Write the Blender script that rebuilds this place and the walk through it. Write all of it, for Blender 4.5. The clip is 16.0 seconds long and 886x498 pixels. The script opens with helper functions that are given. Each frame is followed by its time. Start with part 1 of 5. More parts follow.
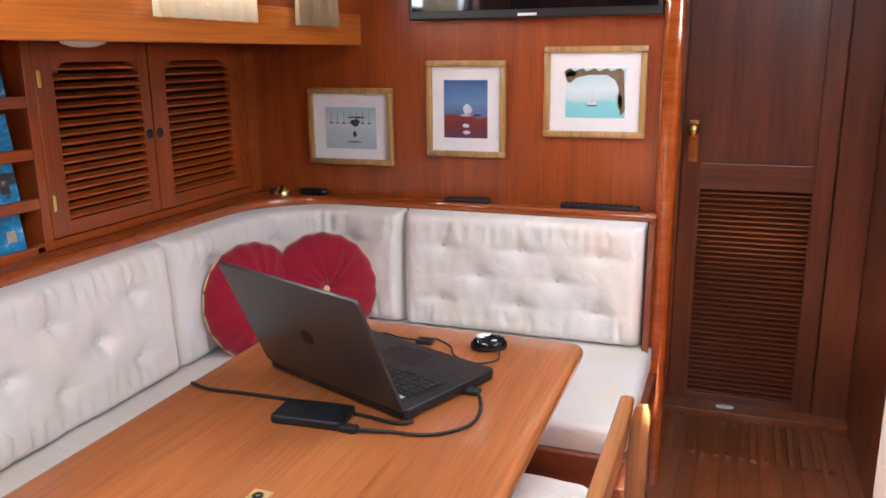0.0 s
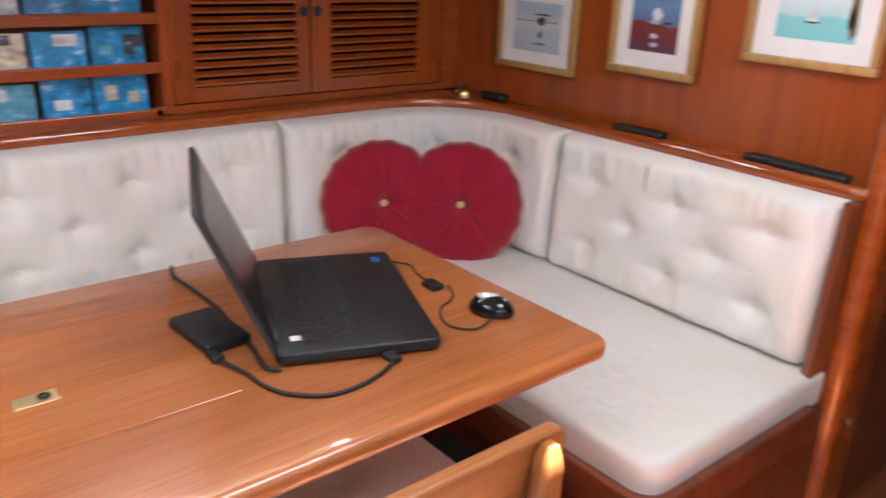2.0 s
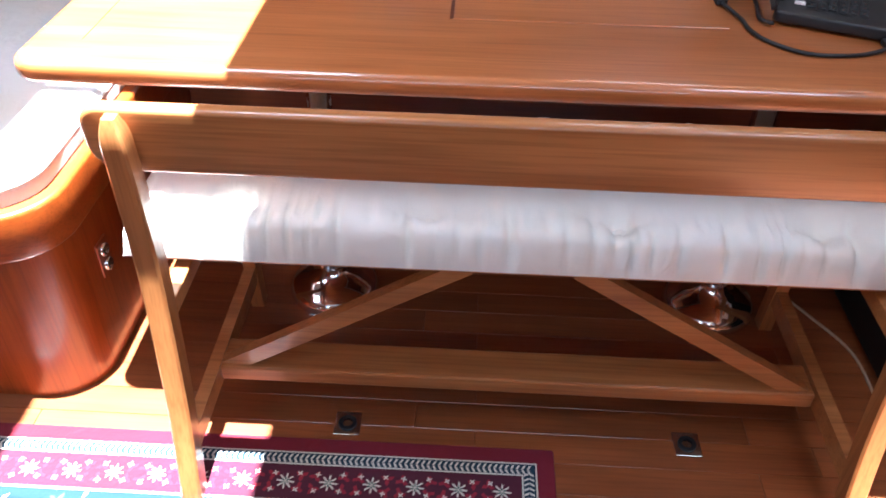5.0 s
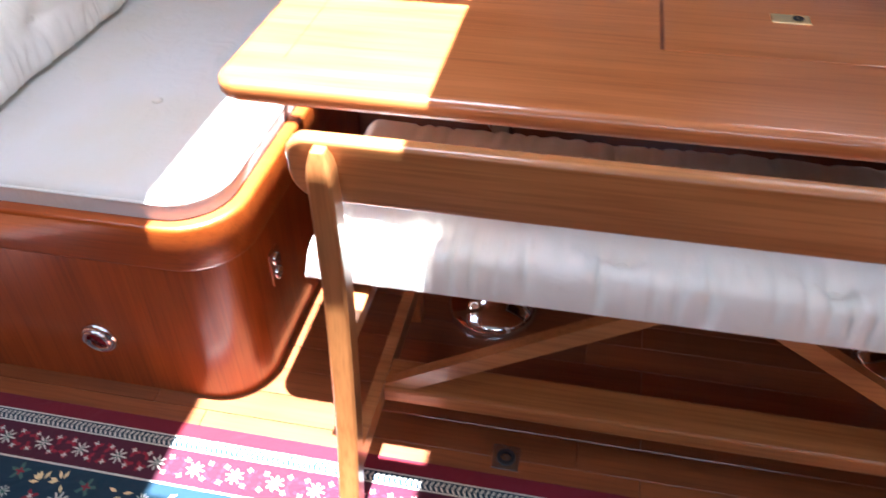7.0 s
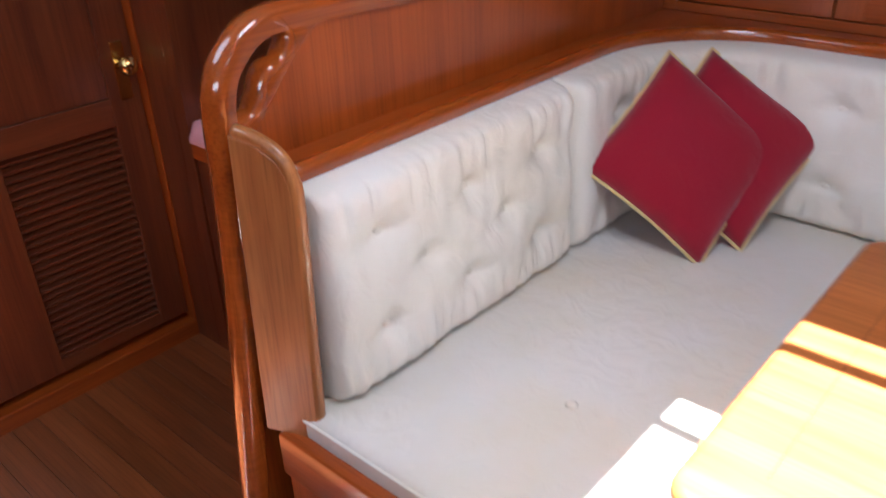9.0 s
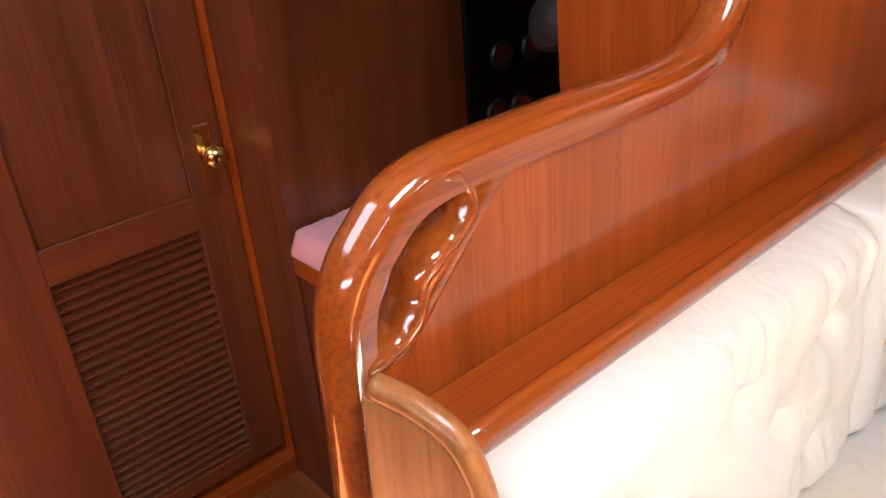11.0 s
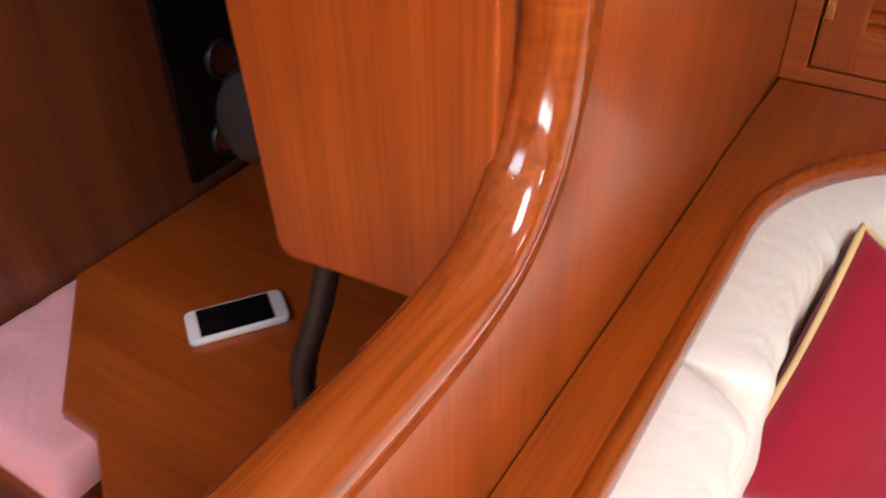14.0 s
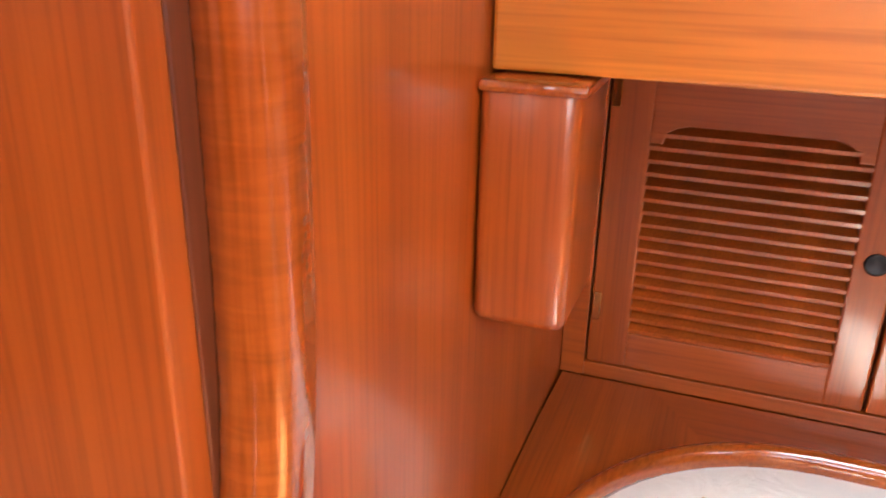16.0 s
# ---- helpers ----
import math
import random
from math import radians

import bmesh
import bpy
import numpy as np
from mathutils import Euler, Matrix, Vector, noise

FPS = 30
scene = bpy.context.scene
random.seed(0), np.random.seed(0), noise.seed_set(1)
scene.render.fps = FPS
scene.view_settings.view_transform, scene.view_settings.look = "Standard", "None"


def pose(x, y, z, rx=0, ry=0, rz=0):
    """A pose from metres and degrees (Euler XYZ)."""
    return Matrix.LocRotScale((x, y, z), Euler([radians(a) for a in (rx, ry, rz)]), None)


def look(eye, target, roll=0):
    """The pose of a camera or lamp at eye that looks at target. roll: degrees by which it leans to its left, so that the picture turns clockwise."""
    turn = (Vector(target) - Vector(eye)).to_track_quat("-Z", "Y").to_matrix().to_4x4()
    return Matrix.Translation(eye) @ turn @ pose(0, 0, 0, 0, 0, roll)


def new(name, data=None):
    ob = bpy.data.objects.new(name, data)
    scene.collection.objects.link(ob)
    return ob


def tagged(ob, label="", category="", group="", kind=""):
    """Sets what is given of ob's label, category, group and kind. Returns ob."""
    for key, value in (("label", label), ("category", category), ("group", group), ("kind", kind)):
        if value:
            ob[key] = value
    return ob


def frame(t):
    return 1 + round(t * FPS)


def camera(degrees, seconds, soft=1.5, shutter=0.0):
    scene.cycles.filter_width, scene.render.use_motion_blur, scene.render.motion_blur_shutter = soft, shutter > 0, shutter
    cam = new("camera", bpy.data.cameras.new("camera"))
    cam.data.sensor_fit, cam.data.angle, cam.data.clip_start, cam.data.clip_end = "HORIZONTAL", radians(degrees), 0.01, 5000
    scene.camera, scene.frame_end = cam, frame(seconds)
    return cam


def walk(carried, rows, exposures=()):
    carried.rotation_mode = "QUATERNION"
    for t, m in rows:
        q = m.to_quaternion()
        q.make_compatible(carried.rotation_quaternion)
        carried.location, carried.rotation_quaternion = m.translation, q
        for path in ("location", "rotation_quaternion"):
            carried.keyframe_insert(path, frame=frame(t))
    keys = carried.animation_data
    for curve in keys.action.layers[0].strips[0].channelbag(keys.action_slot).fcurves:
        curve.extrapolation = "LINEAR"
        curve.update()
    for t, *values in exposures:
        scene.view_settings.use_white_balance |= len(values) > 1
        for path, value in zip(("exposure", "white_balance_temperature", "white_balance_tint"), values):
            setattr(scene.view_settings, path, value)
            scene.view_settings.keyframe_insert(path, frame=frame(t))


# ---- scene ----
cam = camera(58.3, 16.0, 1.5, 0.4)
PATH = [
    (0, (0.314, -1.805, 1.41), (-0.352, 0.02, 0.934), -0.6),
    (0.5, (0.479, -1.609, 1.388), (-0.374, 0.123, 0.867), 1.1),
    (1, (0.66, -1.416, 1.39), (-0.325, 0.196, 0.735), 1.8),
    (1.5, (0.747, -1.2, 1.376), (-0.404, 0.288, 0.698), 3.9),
    (2, (0.795, -1.046, 1.37), (-0.644, 0.151, 0.665), 2.2),
    (2.5, (0.883, -0.991, 1.362), (-0.837, -0.287, 0.624), 2.7),
    (3, (0.981, -0.963, 1.362), (-0.809, -0.564, 0.565), 3.2),
    (3.5, (1.041, -0.953, 1.323), (-0.728, -0.736, 0.417), 3.8),
    (4, (1.076, -0.971, 1.278), (-0.626, -0.871, 0.231), 3.6),
    (4.2, (1.08, -0.986, 1.267), (-0.588, -0.921, 0.165), 3.3),
    (6.3, (1.042, -1.082, 1.277), (-0.416, -1.238, -0.083), -0.7),
    (6.5, (1.028, -1.096, 1.282), (-0.442, -1.297, -0.058), -0.8),
    (7, (0.989, -1.167, 1.296), (-0.507, -1.485, 0.007), -0.8),
    (7.5, (0.923, -1.247, 1.305), (-0.579, -1.702, 0.066), -1.7),
    (8, (0.879, -1.337, 1.325), (-0.615, -1.978, 0.16), -2.9),
    (8.5, (0.786, -1.397, 1.346), (-0.631, -2.323, 0.281), -3.2),
    (9, (0.641, -1.472, 1.388), (-0.661, -2.646, 0.425), -1.8),
    (9.5, (0.541, -1.575, 1.373), (-0.724, -2.851, 0.494), -1.9),
    (10, (0.446, -1.754, 1.397), (-0.817, -3.054, 0.552), -3.1),
    (10.2, (0.418, -1.824, 1.395), (-0.834, -3.14, 0.559), -3.4),
    (12.3, (0.083, -2.146, 1.341), (-0.881, -3.465, 0.188), -6.7),
    (12.5, (0.041, -2.179, 1.338), (-0.947, -3.462, 0.164), -8.2),
    (13, (-0.019, -2.229, 1.388), (-1.139, -3.347, 0.166), -5.7),
    (13.5, (-0.079, -2.268, 1.4), (-1.311, -3.271, 0.183), -4.6),
    (14, (-0.142, -2.277, 1.447), (-1.474, -3.15, 0.238), -1.2),
    (14.5, (-0.198, -2.274, 1.461), (-1.659, -3.087, 0.363), -0.8),
    (15, (-0.243, -2.271, 1.5), (-1.817, -3.035, 0.531), -0.1),
    (15.5, (-0.254, -2.265, 1.531), (-1.912, -3.001, 0.689), 0.2),
    (16, (-0.262, -2.255, 1.547), (-2.008, -2.899, 0.815), 1.2),
]
walk(cam, [(t, look(eye, target, roll)) for t, eye, target, roll in PATH],
     exposures=[(0, 4.6, 6100, 10), (1, 4.55, 6200, 10), (2.5, 4.4, 6200, 10), (3.5, 4.0, 5700, 10), (4, 3.95, 5500, 10), (6.5, 3.95, 5600, 10), (7.5, 3.35, 5700, 10), (8.5, 3.0, 6000, 10), (9, 3.58, 6000, 10),
                (9.5, 3.95, 6800, 10), (10.2, 4.2, 6800, 10), (12.5, 4.4, 6900, 10), (14.5, 4.65, 6800, 10), (16, 4.85, 6500, 10)])

# ---- light ----
world = bpy.data.worlds.new("sky")
scene.world = world
world.use_nodes = True
wn = world.node_tree.nodes
sky = wn.new("ShaderNodeTexSky")
sky.sky_type = "NISHITA"
sky.sun_disc = False
sky.sun_elevation = radians(87)
sky.sun_rotation = radians(90)
world.node_tree.links.new(sky.outputs[0], wn["Background"].inputs[0])
wn["Background"].inputs[1].default_value = 0.05

sun_data = bpy.data.lights.new("sun", "SUN")
sun_data.energy, sun_data.angle, sun_data.color = 5.0, radians(0.5), (1.0, 0.98, 0.95)
sun = new("sun", sun_data)
sun.matrix_world = look((0.1, -1.62, 6.0), (0.06, -1.62, 0.0))


def sky_lamp(name, m, sx, sy, watts, color=(0.90, 0.95, 1.0)):
    """Daylight entering by a hatch or a window: an area lamp in its opening."""
    d = bpy.data.lights.new(name, "AREA")
    d.shape, d.size, d.size_y, d.energy, d.color = "RECTANGLE", sx, sy, watts, color
    ob = new(name, d)
    ob.matrix_world = m
    return ob


CEIL = 1.95
sky_lamp("hatch_light_table", pose(-0.04, -1.62, CEIL + 0.06), 0.6, 0.48, 1.0)
# forward hatch, companionway and starboard windows are unseen, assumed sources added as fill
sky_lamp("assumed_hatch_fill", pose(0.45, -0.1, CEIL + 0.06), 0.5, 0.5, 0.5)
sky_lamp("assumed_companionway_fill", pose(0.75, -2.85, CEIL + 0.06), 0.6, 0.7, 0.36)
sky_lamp("assumed_starboard_fill", look((2.08, -1.0, 1.6), (0.0, -1.0, 1.0)), 1.8, 0.22, 0.75)
sky_lamp("window_light_port", look((-0.99, -0.25, 1.70), (0.5, -0.25, 1.2)), 0.95, 0.18, 0.62)

# ---- materials ----


def mat_base(name):
    m = bpy.data.materials.new(name)
    m.use_nodes = True
    nt = m.node_tree
    return m, nt, nt.nodes["Principled BSDF"]


def wood(name, dark, light, axis="z", gloss=0.22, grain=1.0, coat=0.5, streak=1.0, per_piece=0.0, relief=0.03, curl=0.0, staves=0.0):
    """Varnished timber with long grain along one axis, pores and soft figure. curl: rippled cross figure; staves: width of its glued strips."""
    m, nt, b = mat_base(name)
    n, l = nt.nodes, nt.links
    tc = n.new("ShaderNodeTexCoord")
    mp = n.new("ShaderNodeMapping")
    sc = [9.0 * grain] * 3
    sc["xyz".index(axis)] = 0.55 * grain
    mp.inputs["Scale"].default_value = sc
    l.new(tc.outputs["Object"], mp.inputs[0])
    big = n.new("ShaderNodeTexNoise")
    big.inputs["Scale"].default_value, big.inputs["Detail"].default_value, big.inputs["Roughness"].default_value = 2.2, 5, 0.6
    big.inputs["Distortion"].default_value = 0.2
    l.new(mp.outputs[0], big.inputs[0])
    mp2 = n.new("ShaderNodeMapping")
    sc2 = [130.0] * 3
    sc2["xyz".index(axis)] = 3.0
    mp2.inputs["Scale"].default_value = sc2
    l.new(tc.outputs["Object"], mp2.inputs[0])
    fine = n.new("ShaderNodeTexNoise")
    fine.inputs["Scale"].default_value, fine.inputs["Detail"].default_value = 1.6, 3
    l.new(mp2.outputs[0], fine.inputs[0])
    ramp = n.new("ShaderNodeValToRGB")
    ramp.color_ramp.elements[0].position, ramp.color_ramp.elements[1].position = 0.5 - 0.25 / streak, 0.5 + 0.25 / streak
    ramp.color_ramp.interpolation = "EASE"
    ramp.color_ramp.elements[0].color, ramp.color_ramp.elements[1].color = (*dark, 1), (*light, 1)
    l.new(big.outputs[0], ramp.inputs[0])
    mix = n.new("ShaderNodeMixRGB")
    mix.blend_type = "MULTIPLY"
    mix.inputs[0].default_value = 0.6
    fr = n.new("ShaderNodeValToRGB")
    fr.color_ramp.elements[0].position, fr.color_ramp.elements[1].position = 0.3, 0.55
    fr.color_ramp.elements[0].color, fr.color_ramp.elements[1].color = (0.55, 0.5, 0.45, 1), (1, 1, 1, 1)
    l.new(fine.outputs[0], fr.inputs[0])
    l.new(ramp.outputs[0], mix.inputs[1])
    l.new(fr.outputs[0], mix.inputs[2])
    out = mix
    if curl:
        mp3 = n.new("ShaderNodeMapping")
        sc3 = [14.0] * 3
        sc3["xyz".index(axis)] = 120.0
        mp3.inputs["Scale"].default_value = sc3
        l.new(tc.outputs["Object"], mp3.inputs[0])
        rip = n.new("ShaderNodeTexNoise")
        rip.inputs["Scale"].default_value, rip.inputs["Detail"].default_value, rip.inputs["Distortion"].default_value = 1.0, 3, 0.7
        l.new(mp3.outputs[0], rip.inputs[0])
        rm = n.new("ShaderNodeMapRange")
        rm.inputs["From Min"].default_value, rm.inputs["From Max"].default_value = 0.35, 0.65
        rm.inputs["To Min"].default_value, rm.inputs["To Max"].default_value = 1 - curl, 1 + curl
        l.new(rip.outputs[0], rm.inputs[0])
        hc = n.new("ShaderNodeHueSaturation")
        l.new(rm.outputs[0], hc.inputs["Value"])
        l.new(out.outputs[0], hc.inputs["Color"])
        out = hc
    if staves:
        sx = n.new("ShaderNodeSeparateXYZ")
        l.new(tc.outputs["Object"], sx.inputs[0])
        dv = n.new("ShaderNodeMath")
        dv.operation = "DIVIDE"
        dv.inputs[1].default_value = staves
        l.new(sx.outputs["XYZ".index("X" if axis == "y" else "Y")], dv.inputs[0])
        fl_ = n.new("ShaderNodeMath")
        fl_.operation = "FLOOR"
        l.new(dv.outputs[0], fl_.inputs[0])
        wn_ = n.new("ShaderNodeTexWhiteNoise")
        wn_.noise_dimensions = "1D"
        l.new(fl_.outputs[0], wn_.inputs["W"])
        ms_ = n.new("ShaderNodeMapRange")
        ms_.inputs["To Min"].default_value, ms_.inputs["To Max"].default_value = 0.86, 1.12
        l.new(wn_.outputs["Value"], ms_.inputs[0])
        hs_ = n.new("ShaderNodeHueSaturation")
        l.new(ms_.outputs[0], hs_.inputs["Value"])
        l.new(out.outputs[0], hs_.inputs["Color"])
        out = hs_
    if per_piece:
        oi = n.new("ShaderNodeObjectInfo")
        hv = n.new("ShaderNodeHueSaturation")
        mr = n.new("ShaderNodeMapRange")
        mr.inputs["To Min"].default_value, mr.inputs["To Max"].default_value = 1 - per_piece, 1 + per_piece
        l.new(oi.outputs["Random"], mr.inputs[0])
        l.new(mr.outputs[0], hv.inputs["Value"])
        l.new(out.outputs[0], hv.inputs["Color"])
        out = hv
    l.new(out.outputs[0], b.inputs["Base Color"])
    wear = n.new("ShaderNodeTexNoise")
    wear.inputs["Scale"].default_value, wear.inputs["Detail"].default_value = 7, 4
    l.new(tc.outputs["Object"], wear.inputs[0])
    rr = n.new("ShaderNodeMapRange")
    rr.inputs["To Min"].default_value, rr.inputs["To Max"].default_value = (0.29, 0.42) if gloss > 0.15 else (gloss * 0.7, gloss * 1.5)
    l.new(wear.outputs[0], rr.inputs[0])
    l.new(rr.outputs[0], b.inputs["Roughness"])
    b.inputs["Coat Weight"].default_value, b.inputs["Coat Roughness"].default_value = coat, gloss * 0.5
    bump = n.new("ShaderNodeBump")
    bump.inputs["Strength"].default_value, bump.inputs["Distance"].default_value = relief, 0.002
    l.new(fine.outputs[0], bump.inputs["Height"])
    l.new(bump.outputs[0], b.inputs["Normal"])
    return m


def fabric(name, color, spot=0.12, weave=900.0, crease=0.35, rough=0.9, sheen=0.15, tint=(0.9, 0.8, 0.6)):
    """Woven cloth: weave, soft creases, faint stains."""
    m, nt, b = mat_base(name)
    n, l = nt.nodes, nt.links
    tc = n.new("ShaderNodeTexCoord")
    st = n.new("ShaderNodeTexNoise")
    st.inputs["Scale"].default_value, st.inputs["Detail"].default_value = 5.0, 5
    l.new(tc.outputs["Object"], st.inputs[0])
    ramp = n.new("ShaderNodeValToRGB")
    ramp.color_ramp.elements[0].position, ramp.color_ramp.elements[1].position = 0.35, 0.62
    ramp.color_ramp.elements[0].color = (*[c * (1 - spot * (2 - t)) for c, t in zip(color, (1.9, 1.75, 1.3))], 1)
    ramp.color_ramp.elements[1].color = (*color, 1)
    l.new(st.outputs[0], ramp.inputs[0])
    l.new(ramp.outputs[0], b.inputs["Base Color"])
    b.inputs["Roughness"].default_value = rough
    b.inputs["Sheen Weight"].default_value = sheen
    b.inputs["Specular IOR Level"].default_value = 0.2
    wv = n.new("ShaderNodeTexNoise")
    wv.inputs["Scale"].default_value, wv.inputs["Detail"].default_value = weave, 2
    l.new(tc.outputs["Object"], wv.inputs[0])
    cr = n.new("ShaderNodeTexNoise")
    cr.inputs["Scale"].default_value, cr.inputs["Detail"].default_value, cr.inputs["Distortion"].default_value = 16, 4, 1.2
    l.new(tc.outputs["Object"], cr.inputs[0])
    b1 = n.new("ShaderNodeBump")
    b1.inputs["Strength"].default_value, b1.inputs["Distance"].default_value = crease, 0.012
    l.new(cr.outputs[0], b1.inputs["Height"])
    b2 = n.new("ShaderNodeBump")
    b2.inputs["Strength"].default_value, b2.inputs["Distance"].default_value = 0.25, 0.0012
    l.new(wv.outputs[0], b2.inputs["Height"])
    l.new(b1.outputs[0], b2.inputs["Normal"])
    l.new(b2.outputs[0], b.inputs["Normal"])
    return m


def plain(name, color, rough=0.5, metal=0.0, noise_amt=0.15, scale=20.0, coat=0.0, bump=0.05):
    m, nt, b = mat_base(name)
    n, l = nt.nodes, nt.links
    tc = n.new("ShaderNodeTexCoord")
    ns = n.new("ShaderNodeTexNoise")
    ns.inputs["Scale"].default_value, ns.inputs["Detail"].default_value = scale, 5
    l.new(tc.outputs["Object"], ns.inputs[0])
    ramp = n.new("ShaderNodeValToRGB")
    ramp.color_ramp.elements[0].position, ramp.color_ramp.elements[1].position = 0.3, 0.7
    ramp.color_ramp.elements[0].color = (*[c * (1 - noise_amt) for c in color], 1)
    ramp.color_ramp.elements[1].color = (*color, 1)
    l.new(ns.outputs[0], ramp.inputs[0])
    l.new(ramp.outputs[0], b.inputs["Base Color"])
    mr = n.new("ShaderNodeMapRange")
    mr.inputs["To Min"].default_value, mr.inputs["To Max"].default_value = rough * 0.8, min(1.0, rough * 1.25)
    l.new(ns.outputs[0], mr.inputs[0])
    l.new(mr.outputs[0], b.inputs["Roughness"])
    b.inputs["Metallic"].default_value = metal
    b.inputs["Coat Weight"].default_value = coat
    bp = n.new("ShaderNodeBump")
    bp.inputs["Strength"].default_value, bp.inputs["Distance"].default_value = bump, 0.002
    l.new(ns.outputs[0], bp.inputs["Height"])
    l.new(bp.outputs[0], b.inputs["Normal"])
    return m


PANEL_D, PANEL_L = (0.25, 0.044, 0.005), (0.43, 0.088, 0.010)
M_panel_z = wood("mahogany_upright", PANEL_D, PANEL_L, "z", 0.24, streak=0.7)
M_panel_y = wood("mahogany_fore_aft", PANEL_D, PANEL_L, "y", 0.24, streak=0.7)
M_panel_x = wood("mahogany_athwart", PANEL_D, PANEL_L, "x", 0.24, streak=0.7)
# mahogany in a darker tone, for bases, passage, doors, soffit and backings
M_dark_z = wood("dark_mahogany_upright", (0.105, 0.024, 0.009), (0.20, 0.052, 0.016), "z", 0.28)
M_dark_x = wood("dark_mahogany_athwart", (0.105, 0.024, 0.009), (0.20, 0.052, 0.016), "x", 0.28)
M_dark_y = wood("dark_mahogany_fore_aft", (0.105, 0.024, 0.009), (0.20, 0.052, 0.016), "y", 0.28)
M_rail_z = wood("polished_mahogany_post", (0.27, 0.048, 0.007), (0.43, 0.098, 0.014), "z", 0.12, 0.8, 1.0, streak=0.8, relief=0.01, curl=0.11)
M_rail = wood("polished_mahogany_rail", (0.27, 0.048, 0.007), (0.43, 0.098, 0.014), "x", 0.12, 0.8, 1.0, streak=0.8, relief=0.01)
M_table = wood("teak_tabletop", (0.38, 0.112, 0.026), (0.51, 0.175, 0.052), "y", 0.16, 1.4, 0.8, 0.8, staves=0.072)
M_table_x = wood("teak_end_board", (0.33, 0.115, 0.03), (0.47, 0.19, 0.055), "x", 0.26, 1.0, 0.45)
M_table_p = wood("teak_centre_panel", (0.37, 0.110, 0.025), (0.48, 0.166, 0.048), "y", 0.16, 1.4, 0.8, 0.8)
M_bench = wood("light_teak", (0.34, 0.12, 0.034), (0.50, 0.205, 0.062), "y", 0.28, 1.0, 0.4)
M_bench_z = wood("light_teak_upright", (0.32, 0.11, 0.030), (0.47, 0.185, 0.055), "z", 0.28, 1.0, 0.4)
M_floor = wood("teak_sole", (0.17, 0.046, 0.013), (0.29, 0.088, 0.026), "y", 0.2, 1.0, 0.6, 0.8, 0.14)
M_cream = fabric("cream_canvas", (0.80, 0.77, 0.71))
M_seat = fabric("worn_cream_canvas", (0.70, 0.675, 0.635), 0.2, crease=0.4)
M_red = fabric("red_cotton", (0.31, 0.007, 0.026), 0.2, 700, 0.3, 0.85, 0.3)
M_piping = fabric("gold_piping", (0.70, 0.52, 0.26), 0.1, 500, 0.1)
M_pink = fabric("pink_cloth", (0.72, 0.36, 0.40), 0.15, 500, 0.3)
M_curtain = fabric("cream_curtain", (0.78, 0.70, 0.52), 0.1, 600, 0.4)
cm, cnt, cb = M_curtain, M_curtain.node_tree, M_curtain.node_tree.nodes["Principled BSDF"]
tr = cnt.nodes.new("ShaderNodeBsdfTranslucent")
tr.inputs[0].default_value = (0.85, 0.76, 0.55, 1)
ms = cnt.nodes.new("ShaderNodeMixShader")
ms.inputs[0].default_value = 0.5
cnt.links.new(cb.outputs[0], ms.inputs[1])
cnt.links.new(tr.outputs[0], ms.inputs[2])
cnt.links.new(ms.outputs[0], cnt.nodes["Material Output"].inputs[0])
M_brass = plain("polished_brass", (0.86, 0.62, 0.24), 0.15, 1.0, 0.12)
M_satin_brass = plain("satin_brass", (0.92, 0.72, 0.38), 0.42, 1.0, 0.12)
M_chrome = plain("chrome", (0.80, 0.80, 0.80), 0.08, 1.0, 0.05)
M_steel = plain("brushed_steel", (0.55, 0.54, 0.52), 0.25, 1.0, 0.1)
M_black = plain("black_plastic", (0.012, 0.012, 0.013), 0.42, 0, 0.3, 60)
M_gloss_black = plain("black_glass", (0.006, 0.006, 0.007), 0.06, 0, 0.1, 8)
M_lid = plain("dark_grey_lid", (0.055, 0.052, 0.05), 0.38, 0.3, 0.15, 150)
M_key = plain("black_keys", (0.010, 0.010, 0.011), 0.6, 0, 0.2, 80)
M_white = plain("white_plastic", (0.80, 0.80, 0.79), 0.4, 0, 0.06, 30)
M_mat_board = plain("white_mount_board", (0.84, 0.83, 0.81), 0.8, 0, 0.04, 30)
M_gold = wood("gilt_wood_frame", (0.36, 0.20, 0.06), (0.56, 0.34, 0.12), "z", 0.3, 2.0, 0.3)
M_cable = plain("black_cable", (0.010, 0.010, 0.010), 0.55, 0, 0.2, 100)
M_ceiling = plain("white_headliner", (0.78, 0.76, 0.72), 0.7, 0, 0.05, 40)
M_mast = fabric("cream_leather_cover", (0.80, 0.74, 0.66), 0.12, 300, 0.25, 0.6, 0.05)
M_red_glass = plain("red_lens", (0.25, 0.01, 0.012), 0.15, 0, 0.2, 30)
M_matte_black = plain("matte_black", (0.012, 0.012, 0.013), 0.9, 0, 0.4, 300)

# ---- mesh tools ----


def part(name, bm, material, parent=None, label="", smooth=False):
    """One bmesh as one mesh object, under a thing or a part."""
    me = bpy.data.meshes.new(name)
    bm.normal_update()
    bm.to_mesh(me)
    bm.free()
    if smooth:
        me.polygons.foreach_set("use_smooth", [True] * len(me.polygons))
        if smooth == "auto":
            me.set_sharp_from_angle(angle=radians(40))
    me.materials.append(material)
    ob = new(name, me)
    if parent:
        ob.parent = parent
    if label:
        ob["label"] = label
    return ob


def thing(name, label, category, group="", kind=""):
    return tagged(new(name), label, category, group, kind)


def solid(name, bm, material, label, category="", group="", kind="", smooth=False):
    return tagged(part(name, bm, material, None, "", smooth), label, category, group, kind)


